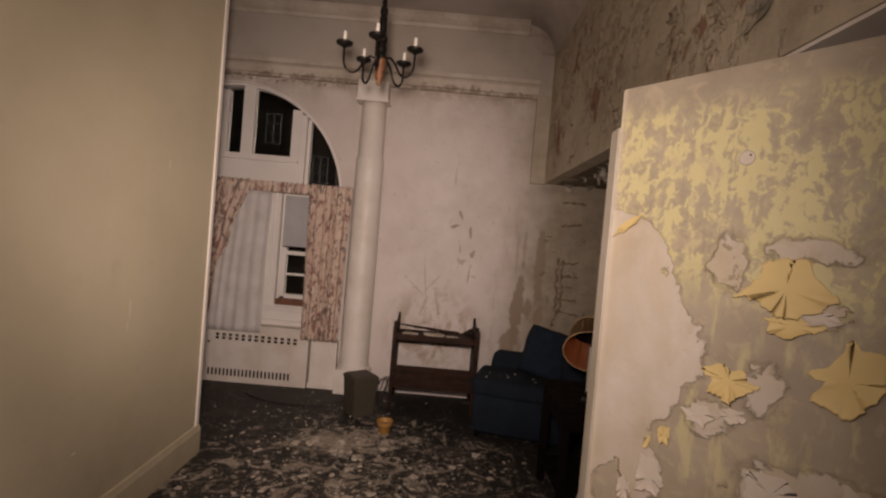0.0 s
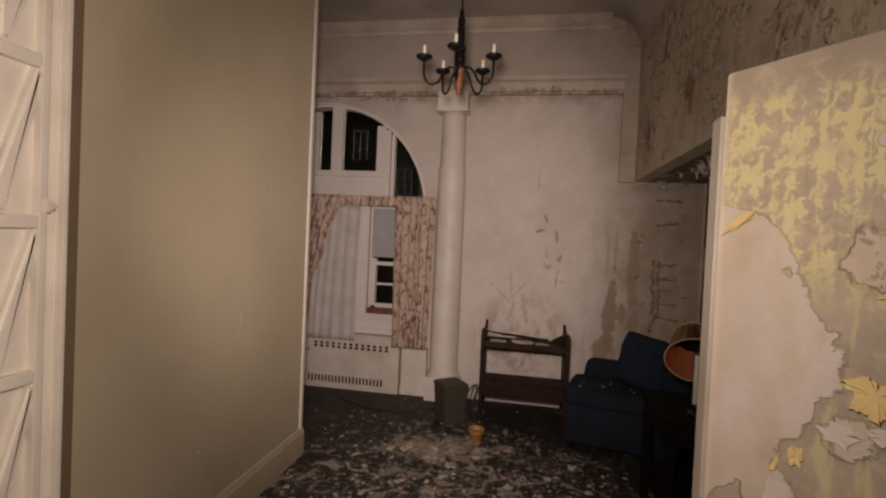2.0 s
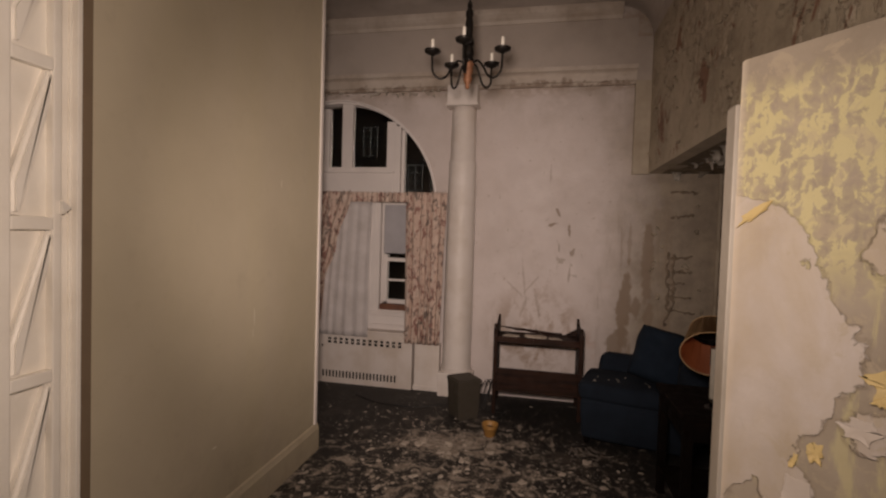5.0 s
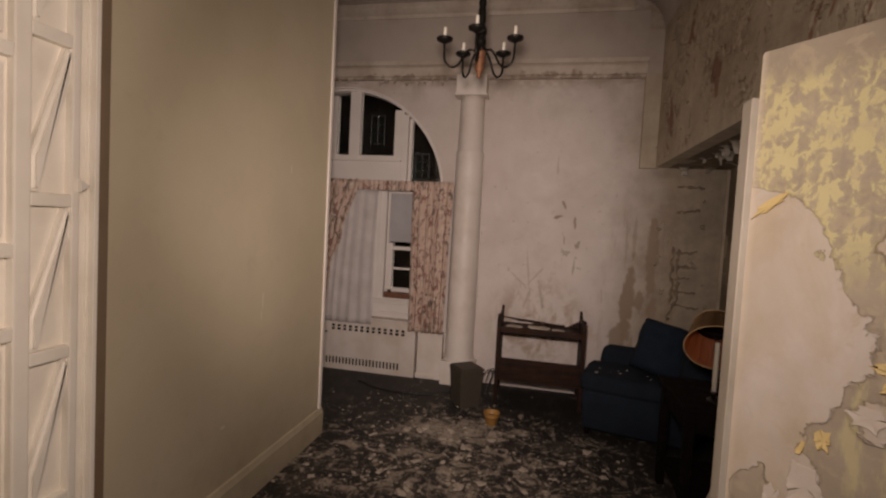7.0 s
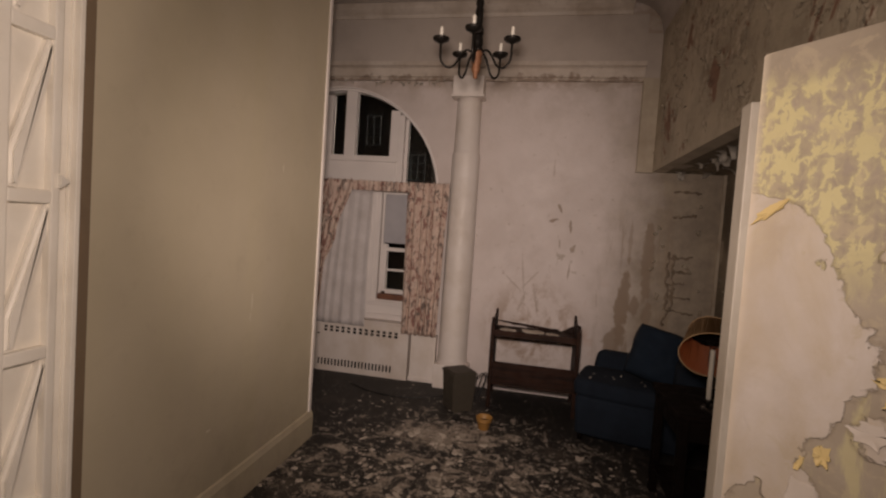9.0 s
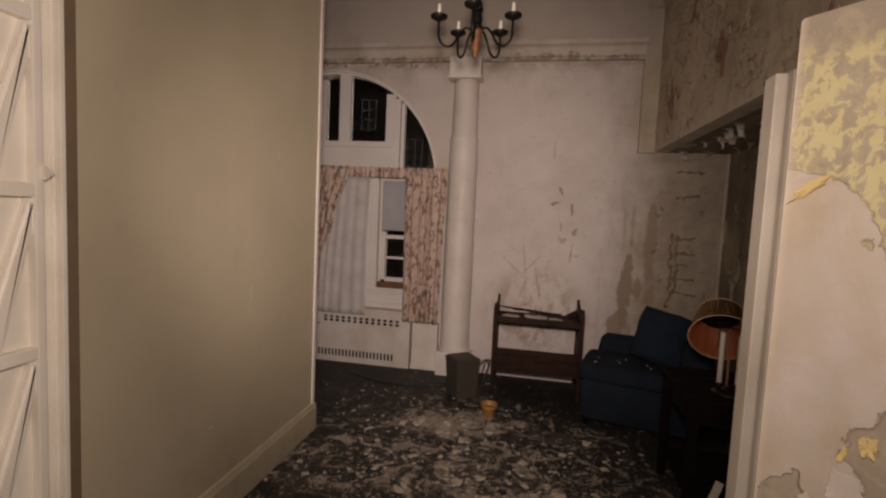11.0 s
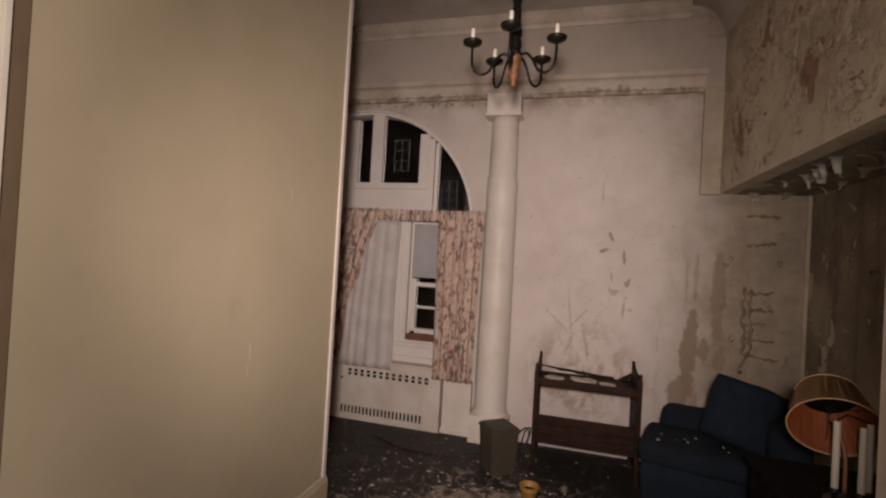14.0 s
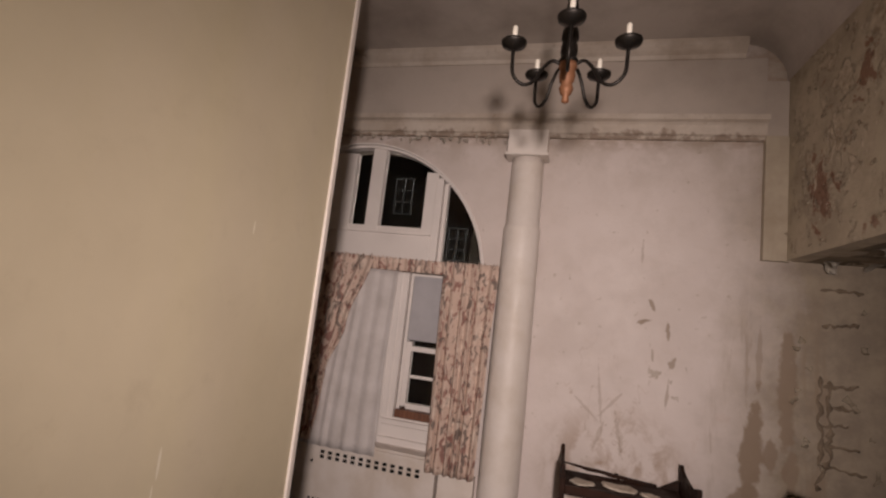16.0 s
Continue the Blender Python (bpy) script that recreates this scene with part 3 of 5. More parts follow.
structure("closet_wall", boxes((LEFT_X - 0.9, LEFT_X - 0.75, 0.2, 1.6, 0, 2.5)), "cream", "plain wall behind the panelled door", "wall")

# far wall with an arched window opening
WX, AR, AZ = -2.2, 1.15, 1.95  # arch: middle, radius, spring height


def far_wall():
    bm = boxes((-3.7, WX - AR, WALL_Y, WALL_Y + 0.3, 0, TOP), (WX + AR, 2.2, WALL_Y, WALL_Y + 0.3, 0, TOP),
               (WX - AR, WX + AR, WALL_Y, WALL_Y + 0.3, 0, 0.60))
    pts = [(WX + AR * math.cos(math.pi * i / 40), AZ + AR * math.sin(math.pi * i / 40)) for i in range(41)]
    for (xa, za), (xb, zb) in zip(pts, pts[1:]):
        prism(bm, [(xa, za), (xb, zb), (xb, TOP), (xa, TOP)], WALL_Y, WALL_Y + 0.3, "y")
    return bm


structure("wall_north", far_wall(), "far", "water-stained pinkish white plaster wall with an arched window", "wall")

# right side: header over the alcove, a pier, a lower doorway head, alcove walls
structure("wall_right", boxes((RIGHT_X, RIGHT_X + 0.12, -2.2, WALL_Y, HEAD, TOP)), "peel", "upper wall with grey and red flaking paint", "wall")
structure("alcove_pier", boxes((RIGHT_X, RIGHT_X + 0.13, 1.78, 2.66, 0, HEAD - 0.003)), "white", "dirty white pier beside the alcove", "wall")
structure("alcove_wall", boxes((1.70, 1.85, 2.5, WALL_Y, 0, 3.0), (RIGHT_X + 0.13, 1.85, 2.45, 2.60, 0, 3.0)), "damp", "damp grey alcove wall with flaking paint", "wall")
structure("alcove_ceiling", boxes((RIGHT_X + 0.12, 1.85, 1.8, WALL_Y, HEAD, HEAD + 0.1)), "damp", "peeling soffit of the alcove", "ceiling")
structure("lobby_wall", boxes((RIGHT_X + 0.13, 2.1, 1.78, 1.9, 0, 3.0), (2.1, 2.2, -2.05, 1.9, 0, 3.0), (RIGHT_X, RIGHT_X + 0.13, -2.05, -0.2, 0, HEAD - 0.018)), "cream", "plain wall of the side lobby", "wall")
structure("lobby_ceiling", boxes((RIGHT_X + 0.003, 2.1, -2.05, 1.775, HEAD - 0.016, HEAD - 0.004)), "white", "smooth grey lobby soffit", "ceiling")


def cornice():
    prof = [(WALL_Y, 3.165), (WALL_Y - 0.035, 3.165), (WALL_Y - 0.035, 3.19), (WALL_Y - 0.055, 3.20), (WALL_Y - 0.06, 3.27),
            (WALL_Y - 0.075, 3.285), (WALL_Y - 0.11, 3.295), (WALL_Y - 0.11, 3.335), (WALL_Y, 3.345)]
    return prism(bmesh.new(), prof, -3.68, 0.89, "x")


structure("cornice", cornice(), "cornice", "moulded white plaster cornice with crumbling edge", "cornice")
structure("frieze", boxes((-3.68, 0.89, WALL_Y - 0.03, WALL_Y, 3.346, 3.80)), "frieze", "grey-mauve painted frieze above the cornice", "frieze")


def crown():
    prof = [(WALL_Y, 3.80), (WALL_Y - 0.045, 3.80), (WALL_Y - 0.055, 3.83), (WALL_Y - 0.085, 3.85), (WALL_Y - 0.11, 3.875), (WALL_Y - 0.115, 3.90), (WALL_Y - 0.115, TOP), (WALL_Y, TOP)]
    return prism(bmesh.new(), prof, -3.68, 0.74, "x")


structure("crown_moulding", crown(), "cornice", "white crown moulding below the ceiling", "moulding")


def cove():
    """Curved plaster between the right wall and the ceiling."""
    r = 0.30
    arc = [(RIGHT_X - r + r * math.cos(a), TOP - r + r * math.sin(a)) for a in (math.pi / 2 * i / 10 for i in range(11))]
    bm = bmesh.new()
    prism(bm, [*arc, (RIGHT_X, TOP)], -2.0, WALL_Y - 0.002, "y")
    return bm


structure("ceiling_cove", cove(), "ceiling", "curved sooty plaster cove", "cove")
structure("pilaster_strip", boxes((0.885, 1.06, WALL_Y - 0.05, WALL_Y, HEAD - 0.01, 3.20), bevel=0.004), "strip", "yellowed plaster pilaster strip beside the header", "pilaster")
structure("alcove_nib", boxes((0.885, RIGHT_X, WALL_Y - 0.032, WALL_Y, 3.2, 3.62)), "frieze", "plaster nib above the pilaster strip", "wall")

# left wall trims
structure("corner_bead", boxes((LEFT_X - 0.01, LEFT_X + 0.012, 3.262, 3.296, 0.20, TOP - 0.002), bevel=0.005), "white", "rounded white bead on the wall's corner", "trim")


def baseboard():
    prof = [(LEFT_X, 0.0), (LEFT_X + 0.022, 0.0), (LEFT_X + 0.022, 0.165), (LEFT_X + 0.016, 0.18), (LEFT_X + 0.010, 0.20), (LEFT_X, 0.205)]
    bm = prism(bmesh.new(), prof, 1.452, 3.31, "y")
    box(bm, LEFT_X - 0.16, LEFT_X + 0.02, 3.29, 3.312, 0, 0.18)
    return bm


structure("baseboard", baseboard(), "cream", "cream painted baseboard of the passage wall", "baseboard")

# ---- column, pier, window wall ----
def column():
    t = thing("column", "round white plaster column with square capital and base", "column", pose(-0.778, WALL_Y - 0.045, 0))
    bm = lathe(bmesh.new(), [(0.152, 0.262), (0.158, 0.275), (0.153, 0.292), (0.150, 0.31), (0.151, 0.9), (0.147, 1.6), (0.142, 2.30), (0.143, 2.395), (0.139, 2.412), (0.131, 2.425), (0.125, 2.90), (0.125, 2.965)], 40)
    part("shaft", bm, "white", t)
    bm = boxes((-0.156, 0.150, -0.15, 0.06, 2.982, 3.166), bevel=0.006)
    box(bm, -0.168, 0.162, -0.158, 0.06, 2.962, 2.984, 0.004)
    part("capital", bm, "white", t, "square white plaster capital")
    bm = boxes((-0.165, 0.185, -0.165, 0.06, 0.0, 0.245), bevel=0.008)
    lathe(bm, [(0.162, 0.24), (0.166, 0.252), (0.160, 0.268), (0.15, 0.27)], 32)
    part("plinth", bm, "white", t, "square white column base")


column()
pier = structure("window_pier", boxes((-1.225, -0.955, WALL_Y - 0.09, WALL_Y, 0.02, 0.50), (-1.235, -0.945, WALL_Y - 0.10, WALL_Y, 0.0, 0.05), bevel=0.006),
                 "white", "low white block between radiator and column", "pier")


def window():
    t = tagged(new("window_1"), "tall arched white window, black night outside", "window", "", "structure")
    y0, y1 = WALL_Y + 0.05, WALL_Y + 0.13
    # curved casing round the arch
    bm = bmesh.new()
    for r0, r1, ya, yb in ((AR - 0.012, AR + 0.0, WALL_Y - 0.012, y1), (AR - 0.030, AR - 0.012, WALL_Y + 0.03, y1)):
        pts = [(math.cos(math.pi * i / 40), math.sin(math.pi * i / 40)) for i in range(41)]
        for (ca, sa), (cb, sb) in zip(pts, pts[1:]):
            prism(bm, [(WX + r0 * ca, AZ + r0 * sa), (WX + r0 * cb, AZ + r0 * sb), (WX + r1 * cb, AZ + r1 * sb), (WX + r1 * ca, AZ + r1 * sa)], ya, yb, "y")
    part("arch_frame", bm, "sash", t)

    def post(x0, x1, z0, depth=0.0, inset=0.04):
        zt = AZ + math.sqrt(max(0.0, (AR - inset) ** 2 - max(abs(x0 - WX), abs(x1 - WX)) ** 2)) + 0.02
        return (x0, x1, y0 - depth, y1, z0, zt)

    for x0, x1, d in ((-2.165, -2.040, 0.0), (-2.56, -2.315, 0.0), (-1.640, -1.545, 0.0), (-2.86, -2.78, 0.0)):
        bm = boxes(post(x0, x1, 2.326, d), bevel=0.004)
        part("mullion", bm, "sash", t)
    for x0, x1 in ((-1.535, -1.475), (-2.93, -2.87)):
        part("mullion", boxes(post(x0, x1, 2.09, 0.03), (x0 - 0.012, x0 + 0.004, y0 - 0.012, y1, 2.09, post(x0 - 0.01, x0 + 0.004, 0)[5]), (x0 + 0.064, x0 + 0.098, y0 + 0.01, y1, 2.09, post(x0 + 0.06, x1 + 0.04, 0)[5]), bevel=0.004), "sash", t)
    part("transom", boxes((-2.86, -1.545, y0 - 0.02, y1, 2.09, 2.305), (-2.87, -1.545, y0 - 0.045, y1, 2.305, 2.325), (-2.78, -1.62, y0 + 0.01, y1, 2.325, 2.375), bevel=0.004), "sash", t, "white panelled transom")
    # glass of the lunette, one sheet a light
    for x0, x1 in ((-2.315, -2.165), (-2.04, -1.64), (-2.78, -2.56)):
        n = 8
        top = [(x0 + (x1 - x0) * i / n) for i in range(n + 1)]
        out = [(x1, 2.36), (x0, 2.36)] + [(x, AZ + math.sqrt((AR - 0.04) ** 2 - (x - WX) ** 2)) for x in top]
        part("pane", prism(bmesh.new(), out, y1 - 0.035, y1 - 0.03, "y"), "glass", t).visible_shadow = False
    for s in (1, -1):
        xs = [WX + s * (0.765 + (AR - 0.04 - 0.765) * i / 12) for i in range(13)]
        out = [(xs[-1], 0.7), (xs[0], 0.7)] + [(x, AZ + math.sqrt(max(0, (AR - 0.04) ** 2 - (x - WX) ** 2))) for x in xs]
        part("pane", prism(bmesh.new(), out, y1 - 0.035, y1 - 0.03, "y"), "glass", t).visible_shadow = False
    # thin bars of the outer storm sash behind the glass
    for x0, z0, z1 in ((-1.885, 2.52, 2.84), (-1.35, 2.14, 2.42)):
        yb = y1 + 0.06
        for k in range(3):
            part("storm_bar", boxes((x0 - 0.087 + 0.08 * k, x0 - 0.073 + 0.08 * k, yb, yb + 0.012, z0, z1), bevel=0.002), "bars", t)
        for k in range(4):
            z = z0 + (z1 - z0) * k / 3
            part("storm_bar", boxes((x0 - 0.09, x0 + 0.09, yb + 0.002, yb + 0.014, z - 0.007, z + 0.007), bevel=0.002), "bars", t)
    # lower sash window
    part("sash_frame", boxes((-1.83, -1.675, y0 - 0.03, y1, 0.812, 2.09), (-1.80, -1.782, y0 - 0.042, y1, 0.815, 2.085), (-1.745, -1.727, y0 - 0.040, y1, 0.815, 2.085), (-1.70, -1.676, y0 - 0.046, y1, 0.812, 2.085), (-2.80, -2.73, y0 - 0.03, y1, 0.86, 2.09), (-1.668, -1.645, y0, y1, 0.86, 2.0),
                             (-2.73, -1.745, y0, y1, 1.965, 2.085), (-1.645, -1.05, y0, y1, 1.965, 2.085), (-1.645, -1.60, y0 + 0.01, y1, 0.90, 1.42),
                             (-1.60, -1.05, y0 + 0.012, y1, 1.345, 1.385), (-1.60, -1.05, y0 + 0.02, y1, 0.88, 0.925), bevel=0.003), "sash", t)
    part("glazing_bar", boxes((-1.60, -1.05, y0 + 0.045, y1 - 0.02, 1.125, 1.15), bevel=0.003), "sash", t)
    part("pane", boxes((-2.72, -1.05, y1 - 0.034, y1 - 0.03, 0.90, 1.97)), "glass", t).visible_shadow = False
    part("window_sill", boxes((-1.668, -1.05, y0 - 0.035, y1, 0.815, 0.878), bevel=0.006), "sill", t, "brown bare wood sill")
    part("apron", boxes((-2.86, -1.05, y0 - 0.04, y1, 0.60, 0.815), (-1.77, -1.05, y0 - 0.075, y1, 0.775, 0.80), (-1.77, -1.05, y0 - 0.06, y1, 0.745, 0.757), (-1.77, -1.05, y0 - 0.07, y1, 0.64, 0.66), bevel=0.003), "sash", t)
    part("blind", boxes((-1.64, -1.06, y0 + 0.003, y0 + 0.007, 1.445, 1.97), (-1.64, -1.06, y0 - 0.001, y0 + 0.011, 1.435, 1.449)), "blind", t, "grey roller blind half drawn")


M["bars"] = plain("dark_green_bars", (0.011, 0.015, 0.017), 0.8)
window()
tagged(part("backdrop", boxes((-8.0, 3.0, WALL_Y + 4.0, WALL_Y + 4.05, -1.0, 8.0)), "dark"), "black night outside the window", "backdrop", "", "structure")


# ---- curtains ----
def hang(outline_l, outline_r, z0, z1, y, waves, depth, seed, nu=90, nv=26, ruffle=0.0):
    """A pleated sheet between two edges, given as functions of height from 0 (hem) to 1 (top)."""
    rnd = random.Random(seed)
    ph = [rnd.uniform(0, 6.28) for _ in range(4)]

    def place(u, v):
        x0, x1 = outline_l(v), outline_r(v)
        uu = u + 0.018 * math.sin(9 * u + ph[0]) + 0.008 * math.sin(23 * u + ph[1])
        w = math.sin(2 * math.pi * waves * uu + ph[2] + 0.5 * math.sin(2.1 * v + ph[3]))
        w += 0.22 * math.sin(2 * math.pi * waves * 1.7 * uu + ph[1] + v)
        z = z0 + (z1 - z0) * v
        if ruffle and v > 0.999:
            z += ruffle * (noise.noise((u * 60, seed, 0)))
        return (x0 + (x1 - x0) * u, y + depth * w * (0.55 + 0.45 * (1 - v)), z)

    return sheet(bmesh.new(), nu, nv, place, 0.003)


def lerp_rows(*rows):
    def f(v):
        for (va, xa), (vb, xb) in zip(rows, rows[1:]):
            if v <= vb:
                k = (v - va) / (vb - va)
                k = k * k * (3 - 2 * k)
                return xa + (xb - xa) * k
        return rows[-1][1]
    return f


CY = WALL_Y - 0.160
c = thing("floral_curtains", "faded pink floral curtains with a gathered heading over the window", "curtain", pose(0, 0, 0))
part("rod", tube(bmesh.new(), [(-3.30, CY + 0.012, 2.046), (-0.915, CY + 0.012, 2.046)], 0.009, 8), "sash", c)
part("curtain_panel", hang(lerp_rows((0, -1.318), (1, -1.338)), lerp_rows((0, -0.947), (0.5, -0.932), (1, -0.908)), 0.512, 2.085, CY - 0.012, 6, 0.020, 3, 160, 30, 0.028), "floral", c)
part("curtain_panel", hang(lerp_rows((0, -2.566), (1, -2.693)), lerp_rows((0, -2.27), (0.22, -2.235), (0.36, -2.225), (0.62, -2.10), (1, -1.935)), 0.575, 2.085, CY - 0.012, 7, 0.018, 5, 160, 30, 0.028), "floral", c, "floral curtain tied back")
part("valance", hang(lerp_rows((0, -1.95), (1, -1.95)), lerp_rows((0, -1.324), (1, -1.324)), 1.978, 2.08, CY - 0.010, 12, 0.010, 8, 140, 6, 0.030), "floral", c)
tagged(part("sheer_curtain", hang(lerp_rows((0, -2.40), (1, -2.30)), lerp_rows((0, -1.735), (0.5, -1.745), (1, -1.72)), 0.535, 1.980, CY + 0.018, 6, 0.0075, 11, 160, 20, 0.0), "sheer"),
            "white sheer curtain hanging behind floral drapes", "curtain")


# ---- radiator cover ----
def radiator():
    t = thing("radiator_cover", "white metal radiator cover with slotted grilles below the window", "radiator", pose(0, 0, 0))
    x0, x1, yf = -2.42, -1.25, WALL_Y - 0.115
    rnd = random.Random(4)
    z_up = ((0.435, 0.462), (0.472, 0.498))
    # front sheet in strips, so that the slots are real gaps
    bm = boxes((x0, x1, yf, yf + 0.004, 0.0, 0.062), (x0, x1, yf, yf + 0.004, 0.135, 0.435), (x0, x1, yf, yf + 0.004, 0.498, 0.555),
               (x0, x1, yf, yf + 0.004, 0.462, 0.472))
    n = 13
    sx = [-2.20 + (0.865) * i / n for i in range(n)]
    for za, zb in z_up:
        edge = x0
        for s in sx:
            box(bm, edge, s, yf, yf + 0.004, za, zb)
            edge = s + 0.036
        box(bm, edge, x1, yf, yf + 0.004, za, zb)
    n, edge = 22, x0
    for i in range(n):
        s = -2.26 + 0.86 * i / n
        box(bm, edge, s, yf, yf + 0.004, 0.062, 0.135)
        edge = s + 0.0200
    box(bm, edge, x1, yf, yf + 0.004, 0.062, 0.135)
    part("front_panel", bm, "radiator", t)
    part("side_panel", boxes((x0 - 0.004, x0, yf, WALL_Y, 0, 0.555)), "radiator", t)
    part("side_panel", boxes((x1, x1 + 0.004, yf, WALL_Y, 0, 0.555)), "radiator", t)
    part("top_panel", boxes((x0 - 0.02, x1 + 0.015, yf - 0.015, WALL_Y, 0.556, 0.578), (x0 - 0.01, x1 + 0.01, yf - 0.006, WALL_Y, 0.579, 0.598), bevel=0.004), "radiator", t)
    part("backing", boxes((x0 + 0.01, x1 - 0.01, yf + 0.06, yf + 0.065, 0.01, 0.54)), "dark", t)
    part("knob", lathe(bmesh.new(), [(0.010, 0), (0.010, 0.012), (0.006, 0.016)], 12, pose(-2.262, yf, 0.405, 90)), "iron", t, "small dark knob")


radiator()


# ---- cart against the wall ----
def cart():
    t = thing("serving_rack", "dark walnut serving rack with a broken top, against the wall", "rack", pose(0, 0, 0))
    x0, x1, y0, y1 = -0.350, 0.448, 4.40, 4.87
    for x in (x0, x1 - 0.026):
        out = [(y0 + 0.03, 0.10), (y1 - 0.03, 0.10), (y1 - 0.03, 0.0), (y1, 0.0), (y1, 0.835), (y1 - 0.012, 0.862), (y1 - 0.035, 0.858), (y1 - 0.06, 0.835),
               (y1 - 0.14, 0.815), (y0 + 0.16, 0.800), (y0 + 0.06, 0.835), (y0 + 0.03, 0.840)]
        part("end_panel", prism(bmesh.new(), out, x + 0.002, x + 0.024, "x"), "walnut", t)
        bm = boxes((x - 0.004, x + 0.032, y0 - 0.004, y0 + 0.032, 0.0, 0.80), (x, x + 0.028, y0, y0 + 0.028, 0.80, 0.846), bevel=0.005)
        part("front_post", bm, "walnut", t)
    part("shelf", boxes((x0 + 0.025, x1 - 0.027, y0 + 0.012, y1 - 0.015, 0.675, 0.692), bevel=0.003), "walnut", t, "upper shelf with loose plaster")
    part("front_rail", boxes((x0 + 0.033, x1 - 0.031, y0, y0 + 0.020, 0.672, 0.732), bevel=0.004), "walnut", t)

    def torn(x, ya, z, seed, low):
        """A rail with one ragged long edge."""
        rnd = random.Random(seed)
        xs = [x[0] + (x[1] - x[0]) * i / 16 for i in range(17)]
        top = [(u, z[0] + (z[1] - z[0]) * i / 16 + rnd.uniform(-0.002, 0.002)) for i, u in enumerate(xs)]
        bot = [(u, zz - low(i / 16) + rnd.uniform(-0.005, 0.005)) for i, (u, zz) in enumerate(top)]
        return prism(bmesh.new(), top + bot[::-1], ya, ya + 0.012, "y")

    part("back_rail", torn((x0 + 0.026, 0.285), y1 - 0.03, (0.748, 0.706), 4, lambda f: 0.012 + 0.012 * (f > 0.22) + 0.018 * (0.72 < f < 0.95)), "walnut", t, "cracked back rail hanging askew")
    part("broken_slat", boxes((-0.007, 0.007, -0.005, 0.005, -0.045, 0.048), bevel=0.002), "walnut", t).matrix_local = pose(0.045, y1 - 0.036, 0.690, 0, -22, 0)
    part("broken_panel", torn((x0 + 0.026, -0.115), y1 - 0.028, (0.672, 0.640), 6, lambda f: 0.05), "walnut", t, "jagged remnant of a panel")
    part("broken_panel", torn((0.245, x1 - 0.027), y1 - 0.028, (0.652, 0.762), 8, lambda f: 0.04 + 0.10 * f), "walnut", t, "jagged remnant of a panel")
    part("lower_tray", boxes((x0 + 0.025, x1 - 0.027, y0 + 0.022, y1 - 0.02, 0.225, 0.243), (x0 + 0.033, x1 - 0.031, y0 + 0.002, y0 + 0.020, 0.218, 0.436), (x0 + 0.026, x1 - 0.027, y1 - 0.02, y1 - 0.004, 0.22, 0.30), bevel=0.003), "walnut", t, "deep lower tray with a high front")


cart()


def crumb(rnd, w, d, h):
    """An irregular flat chip."""
    bm = bmesh.new()
    n = rnd.randint(8, 13)
    ring = []
    for i in range(n):
        a = 2 * math.pi * i / n
        r = rnd.uniform(0.5, 1.15)
        ring.append((r * math.cos(a) * w / 2, r * math.sin(a) * d / 2))
    lo = [bm.verts.new((x, y, 0)) for x, y in ring]
    hi = [bm.verts.new((x * 0.88, y * 0.88, h * rnd.uniform(0.6, 1.2))) for x, y in ring]
    for i in range(n):
        j = (i + 1) % n
        bm.faces.new((lo[i], lo[j], hi[j], hi[i]))
    bm.faces.new(lo[::-1])
    bm.faces.new(hi)
    return bm


rnd = random.Random(12)
for x, y, w, d in ((-0.20, 4.62, 0.20, 0.15), (0.02, 4.66, 0.24, 0.15), (0.22, 4.60, 0.14, 0.12)):
    ob = tagged(part("plaster_slab", crumb(rnd, w, d, 0.012), "debris"), "pale plaster slab fallen on the rack's shelf", "plaster slab", "fallen slabs on the rack")
    ob.matrix_world = pose(x, y, 0.6925, 0, 0, rnd.uniform(-20, 20))


# ---- bin, cup, cable ----
def bin_box():
    t = thing("waste_bin", "dull brown plastic waste bin turned upside down by the column", "waste bin", pose(-0.598, 4.265, 0, 0, 0, 38))
    bm = bmesh.new()
    a, b, h = 0.118, 0.100, 0.365
    lo = [bm.verts.new((x * b, y * b, 0)) for x, y in ((-1, -1), (1, -1), (1, 1), (-1, 1))]
    hi = [bm.verts.new((x * a, y * a, h)) for x, y in ((-1, -1), (1, -1), (1, 1), (-1, 1))]
    for i in range(4):
        bm.faces.new((lo[i], lo[(i + 1) % 4], hi[(i + 1) % 4], hi[i]))
    bm.faces.new(lo[::-1]), bm.faces.new(hi)
    bmesh.ops.bevel(bm, geom=list(bm.edges), offset=0.010, segments=3, affect="EDGES")
    part("body", bm, "bin", t)
    part("rim", boxes((-a - 0.004, a + 0.004, -a - 0.004, a + 0.004, h - 0.032, h - 0.012), bevel=0.008), "bin", t)


bin_box()
cup = thing("plastic_cup", "ochre plastic plant cup standing on the carpet", "cup", pose(-0.315, 3.90, 0.0))
part("body", lathe(bmesh.new(), [(0.040, 0.0), (0.044, 0.004), (0.066, 0.095), (0.070, 0.097), (0.070, 0.104), (0.063, 0.104), (0.060, 0.09), (0.040, 0.012)], 24), "pot", cup)
part("label_band", lathe(bmesh.new(), [(0.0605, 0.066), (0.0655, 0.088), (0.0660, 0.088), (0.0612, 0.066)], 24), "pot", cup)

